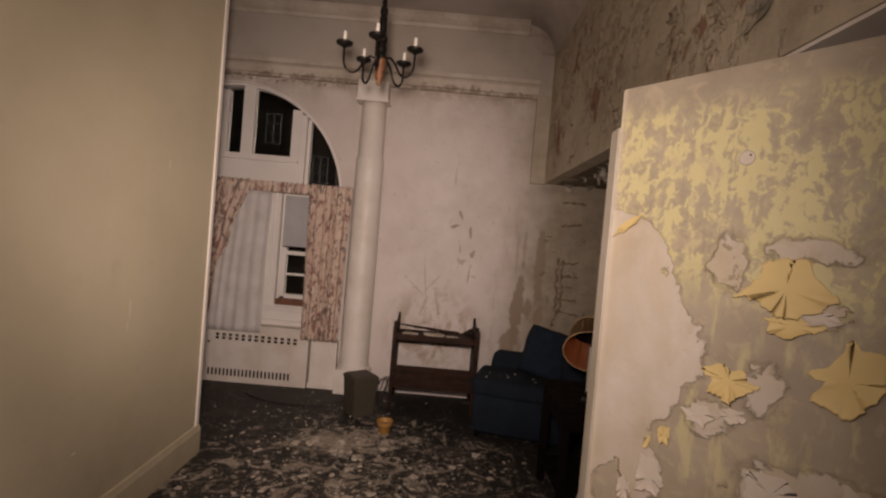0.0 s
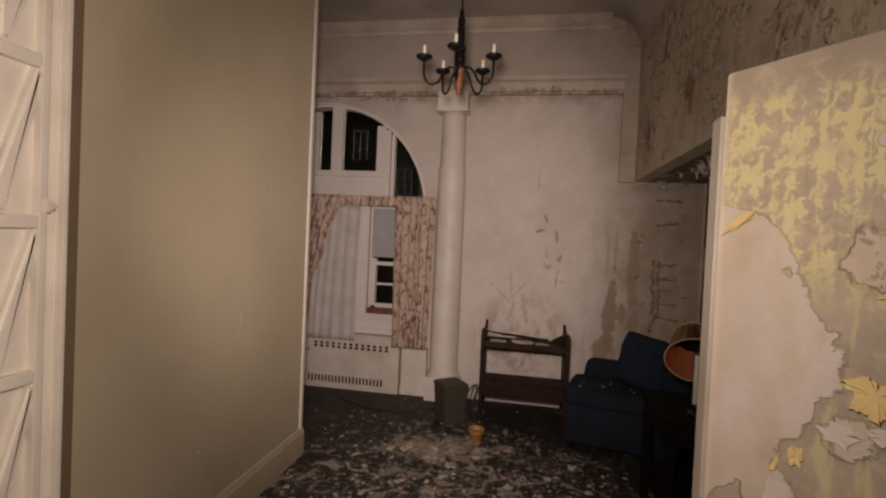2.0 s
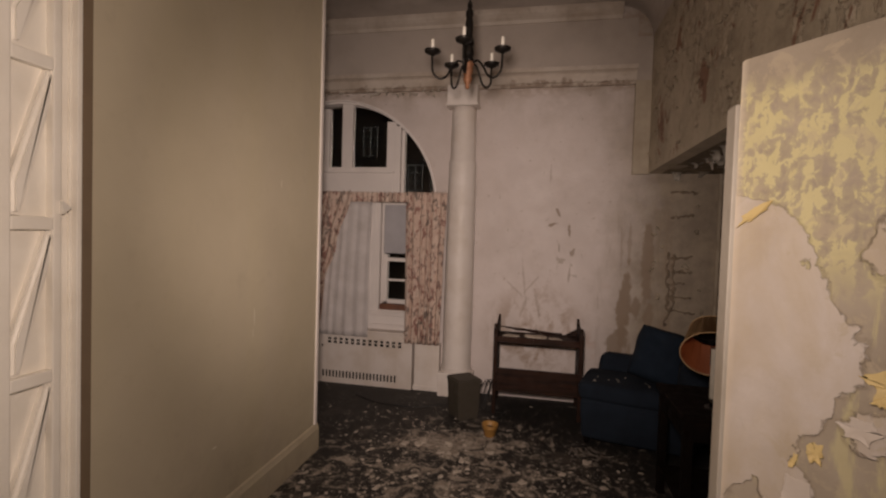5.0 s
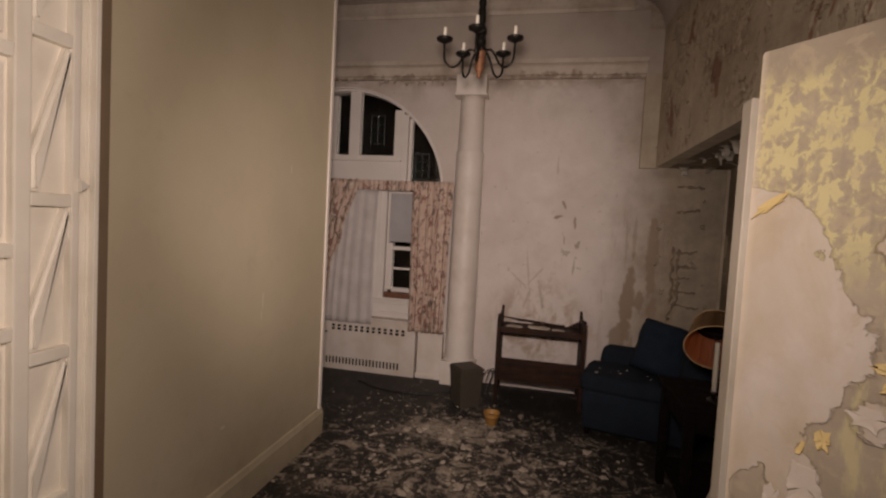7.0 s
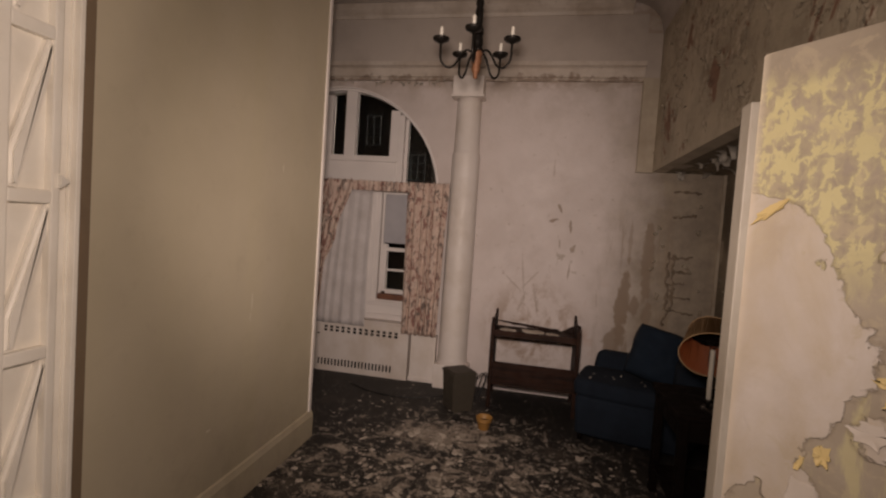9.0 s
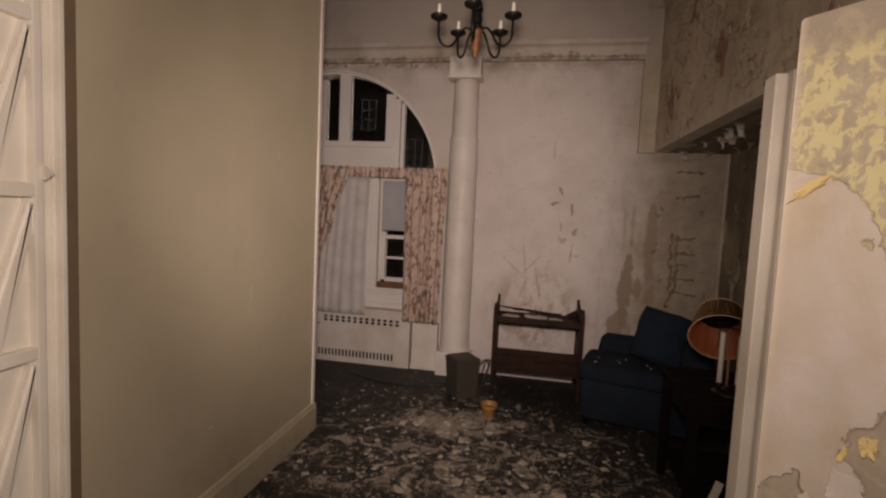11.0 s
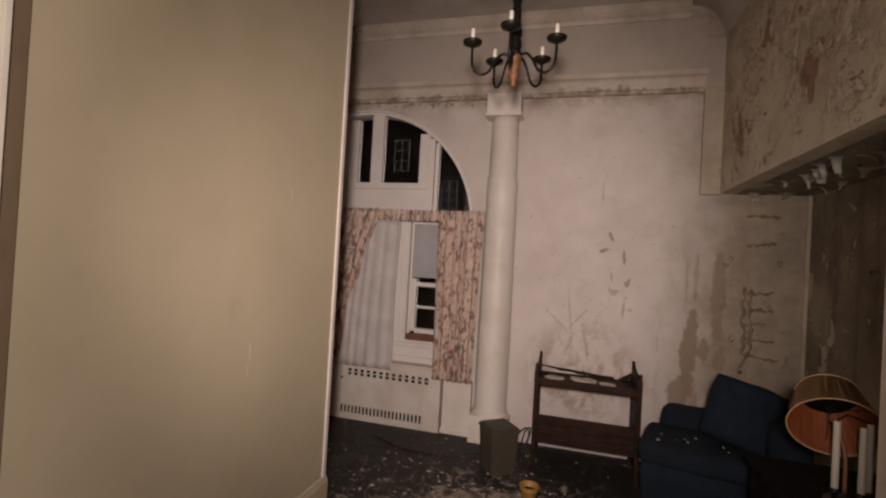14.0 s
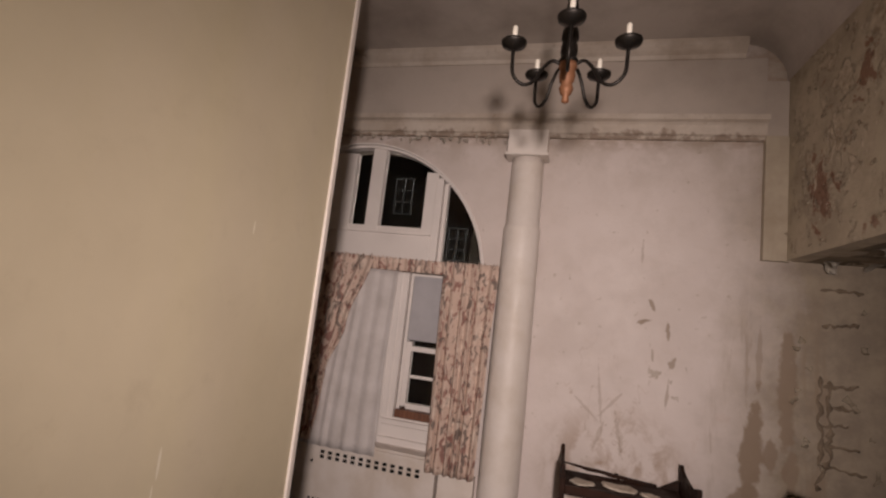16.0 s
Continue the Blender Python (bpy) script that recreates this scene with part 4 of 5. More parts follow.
cable = thing("black_cable", "thin black cable looped on the floor beside the bin", "cable", pose(0, 0, 0))
part("loop", tube(bmesh.new(), smooth_path([(-1.75, 4.52, 0.006), (-1.45, 4.36, 0.006), (-1.10, 4.34, 0.006), (-0.86, 4.42, 0.02), (-0.70, 4.55, 0.03), (-0.50, 4.62, 0.17), (-0.42, 4.60, 0.25),
                                       (-0.39, 4.58, 0.20), (-0.43, 4.52, 0.06), (-0.37, 4.46, 0.008), (-0.24, 4.42, 0.006), (-0.28, 4.30, 0.006), (-0.36, 4.35, 0.02)], 8), 0.005, 7), "cable", cable)
part("loop", tube(bmesh.new(), smooth_path([(-0.47, 4.56, 0.006), (-0.43, 4.57, 0.20), (-0.40, 4.57, 0.262), (-0.375, 4.56, 0.25), (-0.41, 4.54, 0.10), (-0.45, 4.50, 0.006), (-0.34, 4.40, 0.006)], 8), 0.005, 7), "cable", cable)


# ---- chandelier ----
def chandelier():
    cx, cy, r = -0.467, 3.10, 0.236
    t = thing("chandelier", "five-armed black iron chandelier with white candle sleeves", "chandelier", pose(cx, cy, 0))
    part("stem", lathe(bmesh.new(), [(0.004, 3.180), (0.014, 3.171), (0.018, 3.148), (0.012, 3.134), (0.024, 3.116), (0.026, 3.088), (0.019, 3.070), (0.025, 3.052), (0.026, 2.978), (0.022, 2.960), (0.034, 2.932), (0.036, 2.900), (0.028, 2.886), (0.034, 2.868), (0.036, 2.840), (0.030, 2.817), (0.040, 2.805), (0.040, 2.789)], 20), "iron", t, "turned dark stem")
    part("hub", lathe(bmesh.new(), [(0.004, 2.615), (0.016, 2.624), (0.013, 2.647), (0.022, 2.656), (0.030, 2.679), (0.022, 2.702), (0.030, 2.711), (0.034, 2.739), (0.030, 2.762), (0.038, 2.771), (0.038, 2.789)], 20), "brass", t, "copper-coloured turned hub")
    part("rod", tube(bmesh.new(), [(0, 0, 3.171), (0, 0, TOP)], 0.006, 8), "iron", t)
    part("ceiling_rose", lathe(bmesh.new(), [(0.06, TOP), (0.058, TOP - 0.015), (0.03, TOP - 0.04), (0.008, TOP - 0.05)], 20), "iron", t)
    for k in range(5):
        a = radians(-90 + 72 * k + 2)
        m = pose(0, 0, 0, 0, 0, math.degrees(a))
        p = smooth_path([(0.030, 0, 2.783), (0.068, 0, 2.792), (0.105, 0, 2.753), (0.142, 0, 2.688), (0.188, 0, 2.670), (0.229, 0, 2.707), (r, 0, 2.776), (r, 0, 2.826)], 6)
        part("arm", tube(bmesh.new(), [m @ q for q in p], 0.0075, 8), "iron", t)
        at = m @ pose(r, 0, 0)
        part("drip_pan", lathe(bmesh.new(), [(0.010, 2.811), (0.018, 2.817), (0.050, 2.833), (0.053, 2.844), (0.053, 2.847), (0.020, 2.839), (0.014, 2.854)], 22, at), "iron", t)
        part("candle_sleeve", lathe(bmesh.new(), [(0.0110, 2.845), (0.0110, 2.911), (0.0095, 2.917), (0.004, 2.917)], 14, at), "candle", t, "white candle sleeve")


chandelier()


# ---- armchair, pillow ----
def soft_box(x0, x1, y0, y1, z0, z1, r=0.05, puff=0.02, seed=0):
    bm = boxes((x0, x1, y0, y1, z0, z1))
    bmesh.ops.bevel(bm, geom=list(bm.edges), offset=r, segments=4, affect="EDGES", profile=0.5)
    bmesh.ops.subdivide_edges(bm, edges=[e for e in bm.edges if e.calc_length() > 0.12], cuts=3, use_grid_fill=True)
    mid = Vector(((x0 + x1) / 2, (y0 + y1) / 2, (z0 + z1) / 2))
    for v in bm.verts:
        d = (v.co - mid)
        v.co += d.normalized() * puff * noise.noise(v.co * 5 + Vector((seed, 0, 0)))
    for f in bm.faces:
        f.smooth = True
    return bm


def armchair():
    t = thing("armchair", "dusty dark blue upholstered armchair beneath the alcove header", "armchair", pose(0.405, 3.96, 0, 0, 0, -14))
    part("base", soft_box(0.0, 0.84, 0.0, 0.72, 0.05, 0.37, 0.03, 0.012, 1), "blue", t)
    part("seat_cushion", soft_box(-0.02, 0.78, -0.005, 0.54, 0.355, 0.500, 0.05, 0.018, 2), "blue", t)
    part("armrest", soft_box(0.06, 0.80, 0.53, 0.71, 0.28, 0.635, 0.08, 0.02, 3), "blue", t, "rounded blue armrest")
    part("backrest", soft_box(0.70, 0.92, -0.02, 0.72, 0.10, 0.76, 0.08, 0.02, 4), "blue", t)
    for x, y in ((0.05, 0.05), (0.78, 0.05), (0.05, 0.63), (0.78, 0.63)):
        part("foot", lathe(bmesh.new(), [(0.018, 0.0), (0.026, 0.06)], 12, pose(x, y, 0)), "ebony", t)


armchair()


def pillow():
    w, th = 0.47, 0.27

    def side(s):
        def place(u, v):
            a, b = 2 * u - 1, 2 * v - 1
            f = max(0.0, (1 - a ** 4)) ** 0.55 * max(0.0, (1 - b ** 4)) ** 0.55
            k = 1 - 0.10 * abs(a * b) ** 2 - 0.05 * (1 - abs(a)) * abs(b) - 0.05 * (1 - abs(b)) * abs(a) + 0.05 * noise.noise((a * 1.6 + 4, b * 1.6, 2))
            wob = 0.035 * noise.noise((a * 2.2, b * 2.2, s)) + 0.012 * noise.noise((a * 6, b * 6, s))
            return (a * w / 2 * k, s * (th / 2 * f + wob * f), b * w / 2 * k)
        return place
    bm = sheet(bmesh.new(), 22, 22, side(1))
    sheet(bm, 22, 22, side(-1))
    bmesh.ops.remove_doubles(bm, verts=bm.verts, dist=0.0008)
    ob = tagged(part("scatter_pillow", bm, "pillow"), "large slumped blue pillow leaning on the armchair", "pillow")
    ob.matrix_world = pose(1.055, 4.15, 0.71, -20, 13, -18)


pillow()
rnd = random.Random(31)
for k in range(9):
    x, y = 0.08 + 0.55 * rnd.random(), 0.06 + 0.38 * rnd.random()
    w = (0.05, 0.012, 0.018, 0.010, 0.022, 0.014, 0.010, 0.016, 0.012)[k]
    p = pose(0.405, 3.96, 0, 0, 0, -14) @ Vector((x, y, 0.497))
    ob = tagged(part("plaster_chip", crumb(rnd, w, w * 0.7, 0.006), "debris"), "small pale plaster chip on the blue seat", "plaster chip", "chips on the armchair")
    ob.matrix_world = pose(p.x, p.y, p.z, 0, 0, rnd.uniform(0, 360))


# ---- dark side table with a fallen lampshade and candle lamp ----
def side_table():
    t = thing("side_table", "nearly black wooden side table in the alcove mouth", "table", pose(0.83, 2.78, 0))
    part("tabletop", boxes((0, 0.56, 0, 0.60, 0.685, 0.715), bevel=0.006), "ebony", t)
    part("apron", boxes((0.03, 0.53, 0.03, 0.57, 0.56, 0.684), bevel=0.004), "ebony", t)
    for x, y in ((0.02, 0.02), (0.49, 0.02), (0.02, 0.53), (0.49, 0.53)):
        part("leg", boxes((x, x + 0.05, y, y + 0.05, 0, 0.684), bevel=0.006), "ebony", t)
    part("low_shelf", boxes((0.03, 0.53, 0.03, 0.57, 0.16, 0.18), bevel=0.003), "ebony", t)


side_table()


def lathe_open(profile, thick, n=48):
    bm = bmesh.new()
    rings = [[bm.verts.new((r * math.cos(2 * math.pi * i / n), r * math.sin(2 * math.pi * i / n), z)) for i in range(n)] for r, z in profile]
    fs = []
    for a, b in zip(rings, rings[1:]):
        for i in range(n):
            f = bm.faces.new((a[i], a[(i + 1) % n], b[(i + 1) % n], b[i]))
            f.smooth = True
            fs.append(f)
    bmesh.ops.solidify(bm, geom=fs, thickness=thick)
    return bm


def table_lamp():
    t = thing("table_lamp", "table lamp with white candle sleeves and a tipped tan shade", "lamp", pose(1.075, 2.93, 0.715))
    part("base", lathe(bmesh.new(), [(0.085, 0), (0.085, 0.010), (0.06, 0.022), (0.02, 0.034), (0.012, 0.04)], 28), "iron", t)
    part("stem", tube(bmesh.new(), smooth_path([(0.0, 0.03, 0.03), (0.0, 0.04, 0.20), (-0.01, 0.10, 0.30), (-0.02, 0.13, 0.318)], 6), 0.008, 8), "brass", t)
    for x, y, h in ((-0.055, -0.01, 0.345), (0.030, -0.03, 0.335), (0.070, 0.0, 0.345)):
        part("candle_sleeve", lathe(bmesh.new(), [(0.013, 0.065), (0.0135, 0.07), (0.0135, h), (0.011, h + 0.004)], 14, pose(x, y, 0)), "old_sleeve", t, "long greyed candle sleeve")
        part("socket", lathe(bmesh.new(), [(0.010, 0.012), (0.012, 0.04), (0.018, 0.05), (0.018, 0.067)], 12, pose(x, y, 0)), "iron", t)
    part("cross_bar", tube(bmesh.new(), [(-0.055, -0.01, 0.352), (0.0, 0.03, 0.37), (0.07, 0.0, 0.352)], 0.004, 6), "iron", t)
    # the shade lies almost on its side, its open end to the passage
    r, rb, h = 0.170, 0.120, 0.20
    shade = part("shade", lathe_open([(rb, -h / 2), (r, h / 2)], 0.0015), "shade_out", t, "tan cloth tapered shade")
    shade.matrix_local = pose(-0.022, 0.122, 0.358, 122, 0, -14)
    part("lining", lathe_open([(rb - 0.005, -h / 2 + 0.002), (r - 0.005, h / 2 - 0.002)], 0.0015), "shade_in", shade, "orange inner lining")
    for q, z in ((rb, -h / 2), (r, h / 2)):
        part("rim", tube(bmesh.new(), [(q * math.cos(a), q * math.sin(a), z) for a in (2 * math.pi * i / 40 for i in range(41))], 0.003, 6), "shade_out", shade)
    bm = bmesh.new()
    for k in range(3):
        a = 2 * math.pi * k / 3 + 0.5
        tube(bm, [(0.012 * math.cos(a), 0.012 * math.sin(a), h / 2 - 0.105), ((r - 0.016) * math.cos(a), (r - 0.016) * math.sin(a), h / 2 - 0.06)], 0.002, 6)
    lathe(bm, [(0.02, h / 2 - 0.108), (0.02, h / 2 - 0.10)], 14)
    part("spider", bm, "iron", shade, "dark wire carrier")
    part("back_disc", lathe(bmesh.new(), [(rb - 0.008, -h / 2 + 0.004), (rb - 0.008, -h / 2 + 0.006)], 40), "ebony", shade, "dark closed end")


table_lamp()
ob = tagged(part("loose_board", boxes((-0.02, 0.02, -0.006, 0.006, 0, 0.30), bevel=0.003), "debris"), "short pale board leaning on the table leg", "board")
ob.matrix_world = pose(0.905, 2.73, 0.003, -9, 22, 0)


# ---- the open leaf and the frame behind it ----
LEAF = pose(0.500, 1.297, 0, 0, 0, -52)


def open_leaf():
    t = tagged(new("door_1"), "open door leaf, white and yellow paint peeling off", "door", "", "structure")
    t.matrix_world = LEAF
    w, h, th = 0.84, 2.112, 0.042
    bm = boxes((0.0, w, 0.0, th, 0.008, h))
    bmesh.ops.bevel(bm, geom=list(bm.edges), offset=0.004, segments=2, affect="EDGES")
    part("leaf", bm, "leaf", t)
    bm = lathe(bmesh.new(), [(0.0175, 0), (0.017, 0.0015), (0.013, 0.0025)], 18, pose(0.322, 0.0, 1.898, 90))
    part("hook_plate", bm, "flake_white", t, "round white patch with a small hole")
    part("hook_hole", lathe(bmesh.new(), [(0.0022, 0), (0.0022, 0.0032)], 10, pose(0.330, 0.0, 1.904, 90)), "dark", t)
    for z in (0.25, 1.05, 1.85):
        part("hinge", boxes((w - 0.004, w + 0.012, -0.006, th, z - 0.05, z + 0.05), bevel=0.003), "steel", t)
    return t


def flake(u, z, w, h, seed, lift, parent, material, turn=0):
    """A loose shard of paint with straight broken edges, held above and curling off the leaf below."""
    rnd = random.Random(seed)
    corners = rnd.randint(10, 14)
    angles = sorted((i + rnd.uniform(-0.38, 0.38)) * 2 * math.pi / corners for i in range(corners))
    radii = [rnd.uniform(0.55, 0.90) if i % 2 else rnd.uniform(0.80, 1.18) for i in range(corners)]
    pts = [(math.cos(q) * r * w / 2, math.sin(q) * r * h / 2) for q, r in zip(angles, radii)]
    outline = []
    for (xa, za), (xb, zb) in zip(pts, pts[1:] + pts[:1]):
        for k in range(5):
            f = k / 5
            j = 0.035 * min(w, h)
            outline.append((xa + (xb - xa) * f + rnd.uniform(-j, j), za + (zb - za) * f + rnd.uniform(-j, j)))
    bm = bmesh.new()
    rims = []
    for back in (0.0, 0.0008):
        mid, last = bm.verts.new((0, back - 0.002, 0)), None
        for f in (0.35, 0.62, 0.82, 0.93, 1.0):
            ring = []
            for x, zz in outline:
                free = max(0.0, -zz / h * 1.6 + 0.25 * x / w + 0.25) if f > 0.5 else 0.0
                off = 0.0018 + lift * (f ** 3) * free * (0.7 + 0.9 * noise.noise((x * 9 + seed, zz * 9, 1)))
                ring.append(bm.verts.new((x * f, back - max(0.0016, off), zz * f)))
            for i in range(len(ring)):
                k = (i + 1) % len(ring)
                face = bm.faces.new((mid, ring[i], ring[k]) if last is None else (last[i], ring[i], ring[k], last[k]))
                face.smooth = True
            last = ring
        rims.append(last)
    for i in range(len(outline)):
        k = (i + 1) % len(outline)
        bm.faces.new((rims[0][i], rims[0][k], rims[1][k], rims[1][i]))
    ob = part("paint_flake", bm, material, parent)
    ob.matrix_local = pose(u, 0, z, 0, turn, 0)
    return ob


leaf = open_leaf()
for u, z, w, h, s, lift, m, turn in ((0.420, 1.618, 0.175, 0.150, 3, 0.020, "yellow_curl", 8), (0.438, 1.545, 0.110, 0.050, 21, 0.014, "yellow_curl", -12), (0.330, 1.400, 0.110, 0.085, 9, 0.020, "yellow_curl", 0),
                                     (0.201, 1.228, 0.040, 0.050, 5, 0.014, "yellow_curl", 0), (0.535, 1.455, 0.130, 0.175, 7, 0.020, "yellow_curl", 15), (0.052, 1.738, 0.110, 0.030, 45, 0.010, "yellow_curl", -36),
                                     (0.160, 1.195, 0.014, 0.045, 51, 0.012, "yellow_curl", 20), (0.175, 1.110, 0.090, 0.100, 13, 0.012, "flake_white", 0), (0.480, 1.570, 0.080, 0.040, 17, 0.010, "flake_white", 10),
                                     (0.275, 1.305, 0.080, 0.050, 23, 0.008, "flake_white", 0), (0.345, 1.325, 0.055, 0.034, 25, 0.008, "flake_white", 0), (0.430, 1.190, 0.120, 0.095, 29, 0.010, "flake_white", 0),
                                     (0.110, 1.052, 0.050, 0.070, 35, 0.014, "flake_white", 0), (0.575, 1.225, 0.120, 0.085, 39, 0.012, "flake_white", 0)):
    flake(u, z, w, h, s, lift, leaf, m, turn)

M["casing"] = paint("yellowed_casing_paint", (0.62, 0.565, 0.48), (0.40, 0.34, 0.26), 0.5, 0.6, 4.0, True, 0.15)
frame_1 = tagged(new("door_frame_1"), "white moulded door casing behind the open leaf", "door frame", "", "structure")
part("casing", boxes((0.640, 0.672, 1.712, 1.785, 0, 2.115), (0.672, 0.682, 1.728, 1.785, 0, 2.117), (0.682, 0.738, 1.700, 1.785, 0, 2.125), (0.738, 0.758, 1.714, 1.785, 0, 2.121), bevel=0.004), "casing", frame_1)
part("panel", boxes((0.758, RIGHT_X - 0.002, 1.735, 1.785, 0, 2.115)), "casing", frame_1)


# ---- panelled door in the passage wall ----
def panel_door():
    t = tagged(new("door_2"), "cream panelled door with raised diagonal battens, nearly shut", "door", "", "structure")
    xf = LEFT_X + 0.012  # face
    y0, y1 = 0.46, 1.335
    part("slab", boxes((xf - 0.05, xf - 0.032, y0, y1, 0.01, 2.66)), "doorcream", t)
    cols = ((0.545, 0.72), (0.78, 0.94), (0.985, 1.125), (1.176, 1.305))
    edges = [y0, *[v for c_ in cols for v in c_], y1]
    for a, b in zip(edges[::2], edges[1::2]):
        part("stile", boxes((xf - 0.033, xf, a, b, 0.01, 2.66), bevel=0.006), "doorcream", t)
    rails = {0: (0.10, 0.66, 1.24, 1.50, 2.10, 2.60), 1: (0.10, 0.66, 1.24, 1.50, 2.10, 2.60), 2: (0.10, 0.66, 1.24, 1.50, 2.10, 2.60), 3: (0.11, 0.628, 1.145, 1.661, 2.19, 2.60)}
    for k, (a, b) in enumerate(cols):
        zs = rails[k]
        for z in zs:
            part("rail", boxes((xf - 0.033, xf - 0.001, a - 0.003, b + 0.003, z - 0.022, z + 0.022), bevel=0.006), "doorcream", t)
        for za, zb in zip(zs, zs[1:]):
            za, zb = za + 0.024, zb - 0.024
            if k == 3:
                out = [(a, za), (a + 0.030, za), (b, zb - 0.10), (b, zb), (b - 0.016, zb), (a, za + 0.11)]
                bm = prism(bmesh.new(), out, xf - 0.0325, xf + 0.002, "x")
                bmesh.ops.bevel(bm, geom=[e for e in bm.edges if all(v.co.x > xf - 0.01 for v in e.verts)], offset=0.013, segments=3, affect="EDGES")
                part("batten", bm, "doorcream", t)
            elif zb - za > 0.3:
                part("panel", boxes((xf - 0.0325, xf - 0.012, a + 0.02, b - 0.02, za + 0.02, zb - 0.02), bevel=0.004), "doorcream", t)
    part("latch", prism(bmesh.new(), [(1.326, 1.694), (1.357, 1.716), (1.326, 1.738)], xf - 0.020, xf + 0.016, "x"), "candle", t, "small white latch tongue")


M["doorcream"] = paint("door_cream_paint", (0.88, 0.83, 0.735), (0.64, 0.57, 0.46), 0.45, 0.4, 5.0, True, 0.15)
# dark brown for the strip that paints the casing's shadow
M["shadowband"] = paint("casing_shadow_brown", (0.20, 0.145, 0.092), (0.12, 0.085, 0.055), 0.6, 0.5, 4.0, True, 0.1)
panel_door()
fr = tagged(new("door_frame_2"), "stepped cream casing round the panelled door", "door frame", "", "structure")
part("casing", boxes((LEFT_X - 0.06, LEFT_X - 0.026, 1.338, 1.350, 0, 2.80), (LEFT_X - 0.06, LEFT_X - 0.012, 1.350, 1.374, 0, 2.80), (LEFT_X - 0.06, LEFT_X - 0.002, 1.374, 1.381, 0, 2.80), (LEFT_X - 0.06, LEFT_X + 0.022, 1.381, 1.3985, 0, 2.80), bevel=0.003), "doorcream", fr)
# thin strip added on the wall where the casing's shadow falls
part("shadow_strip", boxes((LEFT_X - 0.01, LEFT_X + 0.006, 1.3992, 1.452, 0, 2.80), bevel=0.002), "shadowband", fr, "brown strip standing in for the casing's shadow")
part("casing", boxes((LEFT_X - 0.02, LEFT_X + 0.030, 0.36, 0.45, 0, 2.80), bevel=0.004), "doorcream", fr)
part("head_casing", boxes((LEFT_X - 0.02, LEFT_X + 0.032, 0.36, 1.391, 2.68, 2.80), bevel=0.004), "doorcream", fr)


# ---- loose paint and fallen plaster ----
def curls(name, count, spot, label, material, seed, size=(0.03, 0.09)):
    """Many small curled strips of paint in one mesh; spot(rnd) gives a pose whose -z points off the surface."""
    rnd = random.Random(seed)
    bm = bmesh.new()
    for _ in range(count):
        m = spot(rnd)
        w, l = rnd.uniform(*size) * 0.6, rnd.uniform(*size)
        bend, rag = rnd.uniform(0.5, 2.2), rnd.uniform(0, 9)
        g = []
        for i in range(4):
            row = []
            for j in range(6):
                s = j / 5
                a = bend * s * s
                x = (i / 3 - 0.5) * w * (1.15 - 0.85 * s + 0.9 * noise.noise((i * 0.9 + rag, j * 0.7, 3)))
                row.append(bm.verts.new(m @ Vector((x, l * s * math.cos(a * 0.6), -0.003 - l * 0.5 * s * math.sin(a) - 0.004 * noise.noise((i, j, rag))))))
            g.append(row)
        for i in range(3):
            for j in range(5):
                f = bm.faces.new((g[i][j], g[i + 1][j], g[i + 1][j + 1], g[i][j + 1]))
                f.smooth = True
    fs = list(bm.faces)
    bmesh.ops.solidify(bm, geom=fs, thickness=0.001)
    return tagged(part(name, bm, material), label, "loose paint", "", "stuff")


def on_header(rnd):
    spots = ((3.85, 3.25, 0.40, 0.30), (1.98, 2.75, 0.25, 0.20), (3.1, 2.85, 0.40, 0.28), (4.4, 2.75, 0.3, 0.3))
    cy, cz, sy, sz = rnd.choice(spots)
    y, z = min(4.85, rnd.gauss(cy, sy)), min(3.6, max(2.37, rnd.gauss(cz, sz)))
    return Matrix.Translation((RIGHT_X, y, z)) @ pose(0, 0, 0, 0, 90, 0) @ pose(0, 0, 0, 0, 0, rnd.gauss(180, 50) + 90)


def on_soffit(rnd):
    return Matrix.Translation((rnd.uniform(1.15, 1.66), min(4.8, max(2.75, rnd.gauss(3.75, 0.40))), HEAD)) @ pose(0, 0, 0, 0, 0, rnd.uniform(0, 360))


def on_alcove_back(rnd):
    return Matrix.Translation((rnd.uniform(1.10, 1.60), WALL_Y, rnd.uniform(0.8, 2.2))) @ pose(0, 0, 0, -90, 0, 0) @ pose(0, 0, 0, 0, 0, rnd.gauss(0, 40))


def on_cornice(rnd):
    return Matrix.Translation((rnd.uniform(-2.4, -0.98), WALL_Y - 0.034, rnd.uniform(3.12, 3.17))) @ pose(0, 0, 0, -90, 0, 0) @ pose(0, 0, 0, 0, 0, rnd.gauss(0, 40))


def on_alcove_side(rnd):
    return Matrix.Translation((1.70, rnd.uniform(2.9, 4.8), rnd.uniform(0.9, 2.2))) @ pose(0, 0, 0, 0, 90, 0) @ pose(0, 0, 0, 0, 0, rnd.uniform(0, 360))


curls("header_paint_curls", 70, on_header, "curled grey paint strips hanging from the header", "header_curl", 3, (0.02, 0.065))
def torn_sheet(rnd):
    return Matrix.Translation((RIGHT_X, 1.53 + rnd.uniform(-0.05, 0.05), 2.56)) @ pose(0, 0, 0, 0, 90, 0) @ pose(0, 0, 0, 0, 0, rnd.gauss(-90, 8))


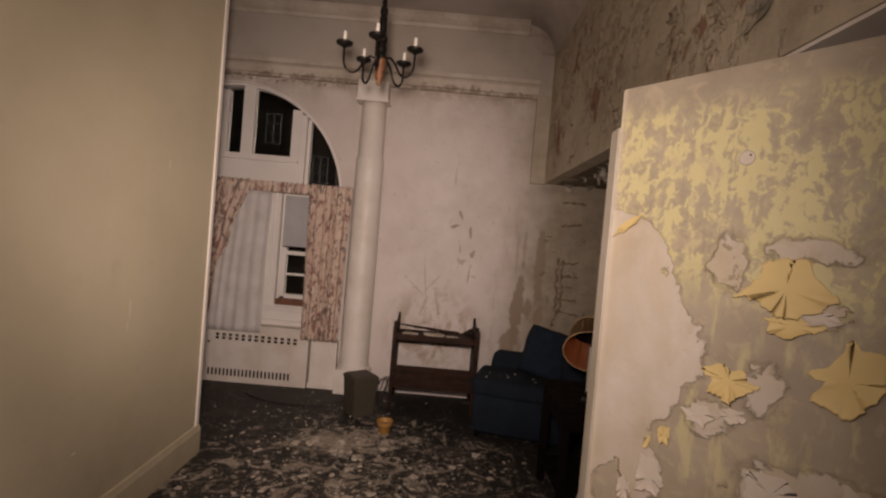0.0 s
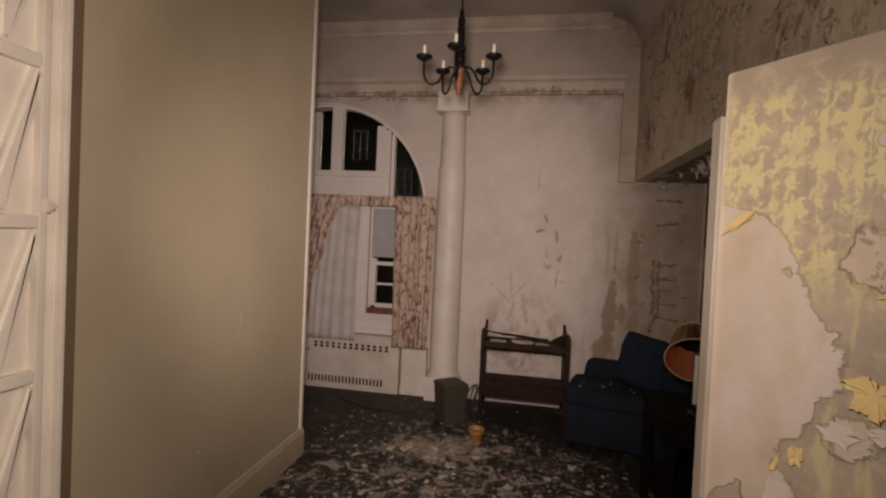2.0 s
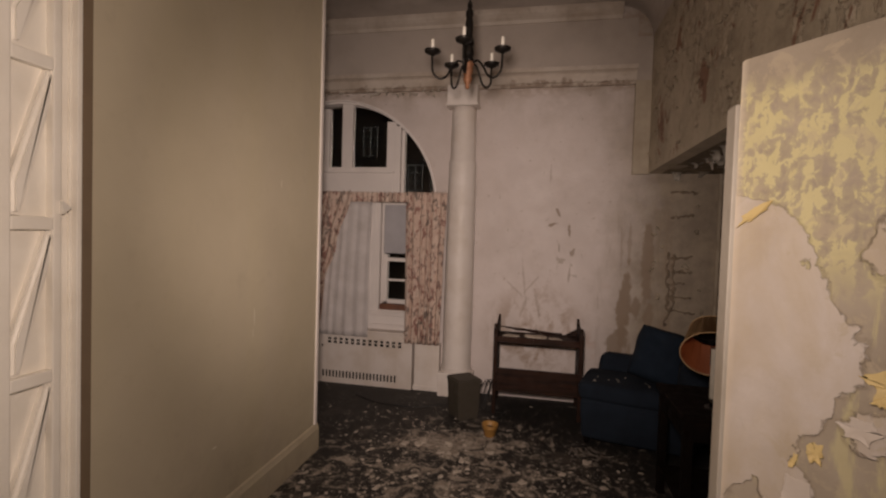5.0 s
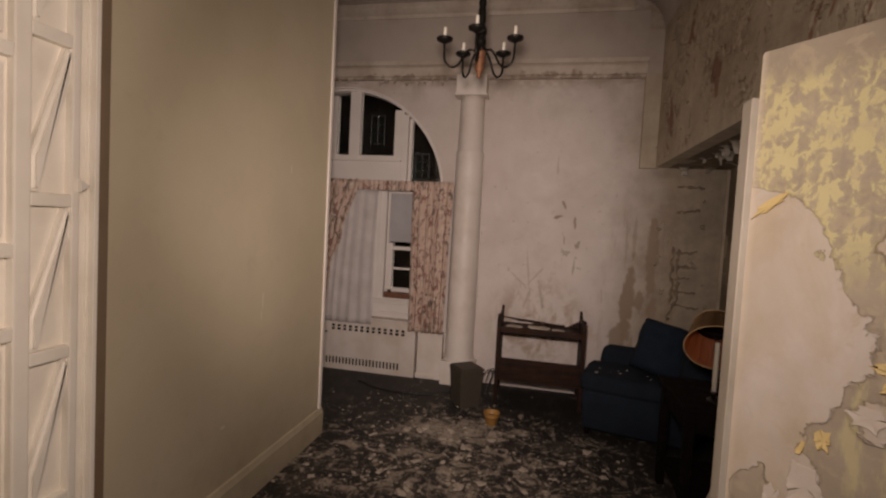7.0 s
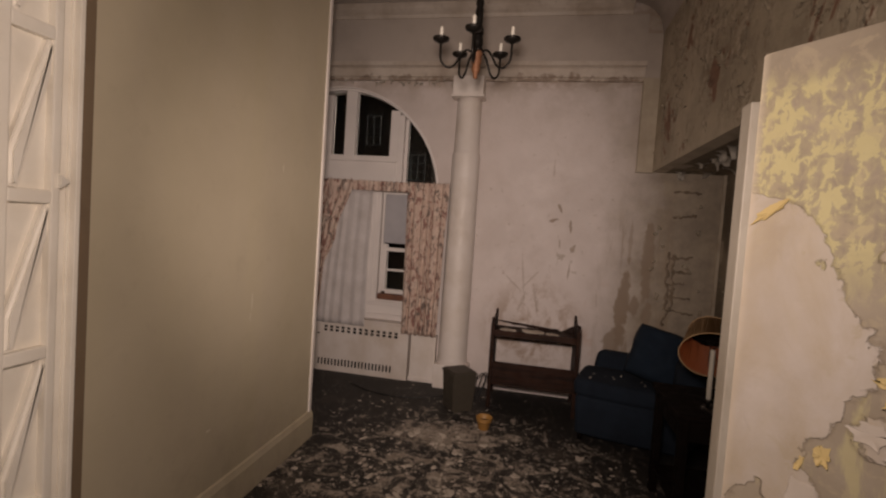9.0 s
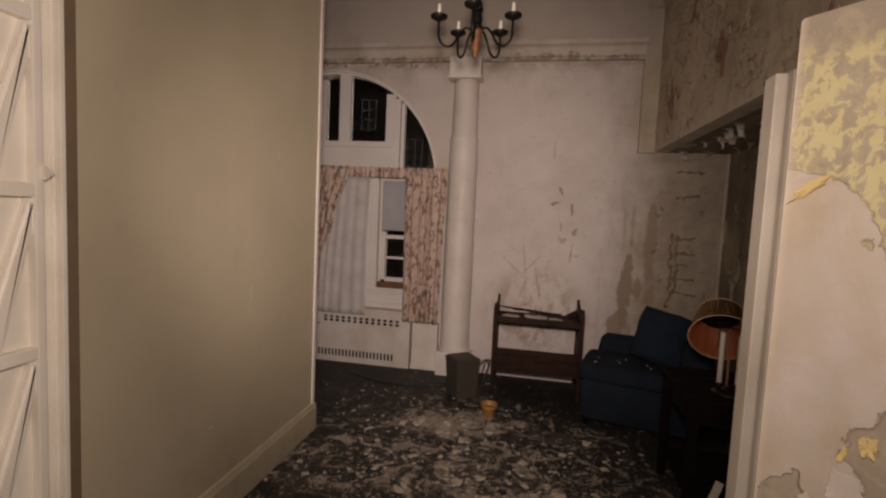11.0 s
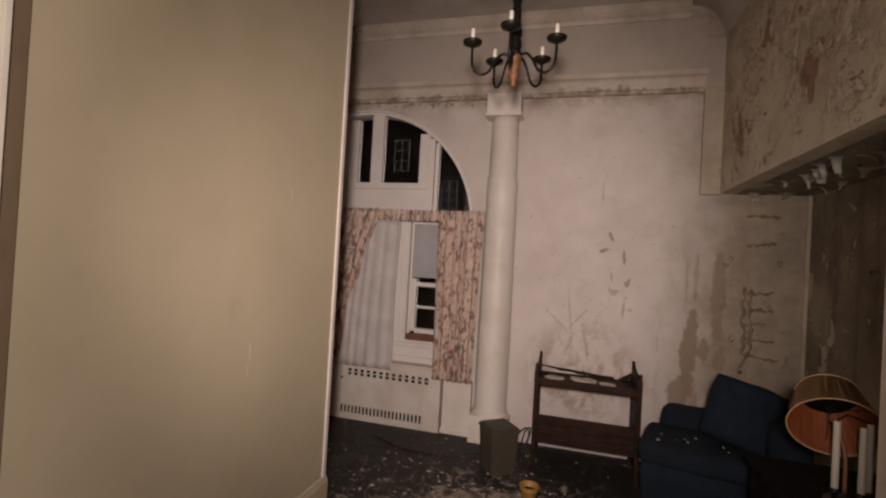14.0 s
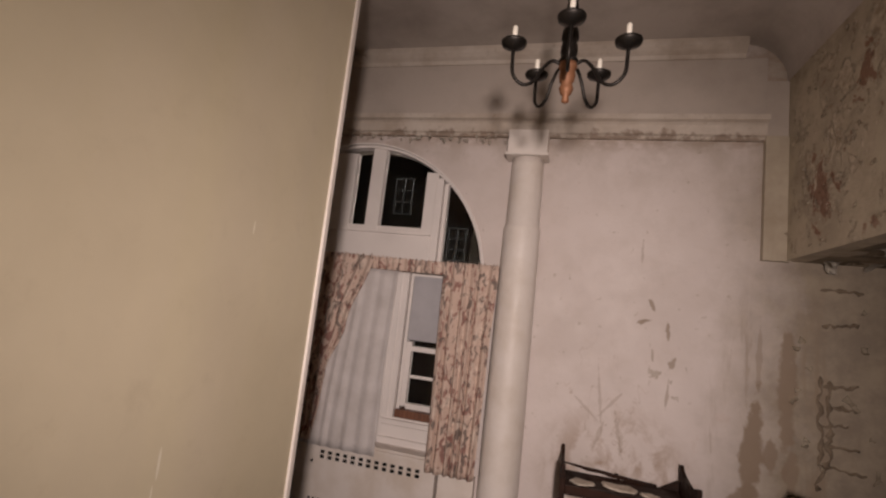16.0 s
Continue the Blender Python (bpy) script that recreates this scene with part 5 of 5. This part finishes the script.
curls("hanging_paint_sheets", 3, torn_sheet, "pale torn paint sheets hanging from the upper wall", "curl", 15, (0.09, 0.14))
curls("soffit_paint_curls", 26, on_soffit, "pale paint curls hanging from the soffit", "curl", 5, (0.05, 0.16))
curls("alcove_paint_curls", 16, on_alcove_back, "small blistered paint curls on the alcove wall", "header_curl", 7, (0.03, 0.08))
curls("cornice_paint_curls", 60, on_cornice, "crumbling paint below the cornice", "curl", 9, (0.015, 0.05))
curls("damp_paint_curls", 40, on_alcove_side, "loose paint on the damp alcove wall", "header_curl", 11, (0.03, 0.09))

# ladder of blistered ridges on the alcove's back wall
bm = bmesh.new()
rnd = random.Random(8)
for z in (0.98, 1.12, 1.25, 1.37, 1.50, 1.90, 2.13):
    x0 = 1.26 + rnd.uniform(-0.02, 0.03)
    x1 = x0 + rnd.uniform(0.14, 0.27)
    pts = [(x0 + (x1 - x0) * i / 9, WALL_Y - 0.003, z + 0.035 * (i / 9 - 0.5) * math.sin(z * 31) + 0.022 * noise.noise((i * 0.8, z * 9, 0))) for i in range(10)]
    tube(bm, pts, [0.004 + 0.020 * abs(noise.noise((i * 0.9, z * 5, 4))) for i in range(10)], 7)
for x0, z0, rise in ((1.262, 0.84, 0.72), (1.310, 0.98, 0.55)):
    pts = [(x0 + 0.035 * noise.noise((i * 0.6, x0 * 9, 1)), WALL_Y - 0.003, z0 + rise * i / 22) for i in range(23)]
    tube(bm, pts, [0.004 + 0.038 * abs(noise.noise((i * 0.7, x0 * 5, 1))) for i in range(23)], 7)
bmesh.ops.transform(bm, matrix=Matrix.Translation((0, WALL_Y, 0)) @ Matrix.Diagonal((1, 0.45, 1, 1)) @ Matrix.Translation((0, -WALL_Y, 0)), verts=bm.verts)
tagged(part("blistered_paint", bm, "ladder"), "ladder of blistered paint ridges on the alcove wall", "loose paint", "", "stuff")
structure("alcove_corner_trim", boxes((1.672, 1.70, WALL_Y - 0.02, WALL_Y, 0, HEAD), bevel=0.004), "strip", "thin yellowed corner trim in the alcove", "trim")

# chips on the carpet: the larger ones singly, the rest as one scatter
rnd = random.Random(77)
for k in range(70):
    x, y = rnd.gauss(-0.45, 0.55), rnd.gauss(3.05, 0.55)
    if x < LEFT_X + 0.08 or y > 4.5 or (x > 0.35 and y > 3.85) or (x > 0.78 and y > 2.6):
        continue
    w = 0.03 + 0.09 * rnd.random() ** 2
    ob = tagged(part("plaster_chip", crumb(rnd, w, w * rnd.uniform(0.4, 0.9), 0.006), "debris"), "flat pale plaster chip fallen on the black carpet", "plaster chip", "chips on the carpet")
    ob.matrix_world = pose(x, y, 0.0, 0, 0, rnd.uniform(0, 360))
bm = bmesh.new()
for k in range(1900):
    x, y = rnd.gauss(-0.42, 0.80), rnd.gauss(2.95, 0.80)
    if x < LEFT_X + 0.04 and y < 3.3 or y > 4.75 or y < 0.3 or x > 1.6 or x < -3 or (x > 0.36 and 3.7 < y):
        continue
    if noise.noise((x * 2.6, y * 2.6, 5)) < 0.0 and rnd.random() < 0.75:
        continue
    w = 0.003 + 0.019 * rnd.random() ** 3.0
    a0, h, n = rnd.uniform(0, 6.28), 0.002 + w * rnd.uniform(0.06, 0.22), rnd.randint(5, 8)
    long, lean = rnd.uniform(0.45, 1.0), rnd.uniform(-0.12, 0.12)
    rim = []
    for i in range(n):
        q, r = 6.283 * (i + rnd.uniform(-0.3, 0.3)) / n, w * rnd.uniform(0.45, 1.1)
        u, v = r * math.cos(q), r * math.sin(q) * long
        rim.append((x + u * math.cos(a0) - v * math.sin(a0), y + u * math.sin(a0) + v * math.cos(a0), h + max(-h * 0.6, lean * u)))
    hi = [bm.verts.new(p) for p in rim]
    lo = [bm.verts.new((p[0], p[1], 0.0005)) for p in rim]
    for i in range(n):
        bm.faces.new((lo[i], lo[(i + 1) % n], hi[(i + 1) % n], hi[i]))
    bm.faces.new(hi)
tagged(part("plaster_crumbs", bm, "debris"), "pale plaster crumbs scattered over the black carpet", "debris", "", "stuff")
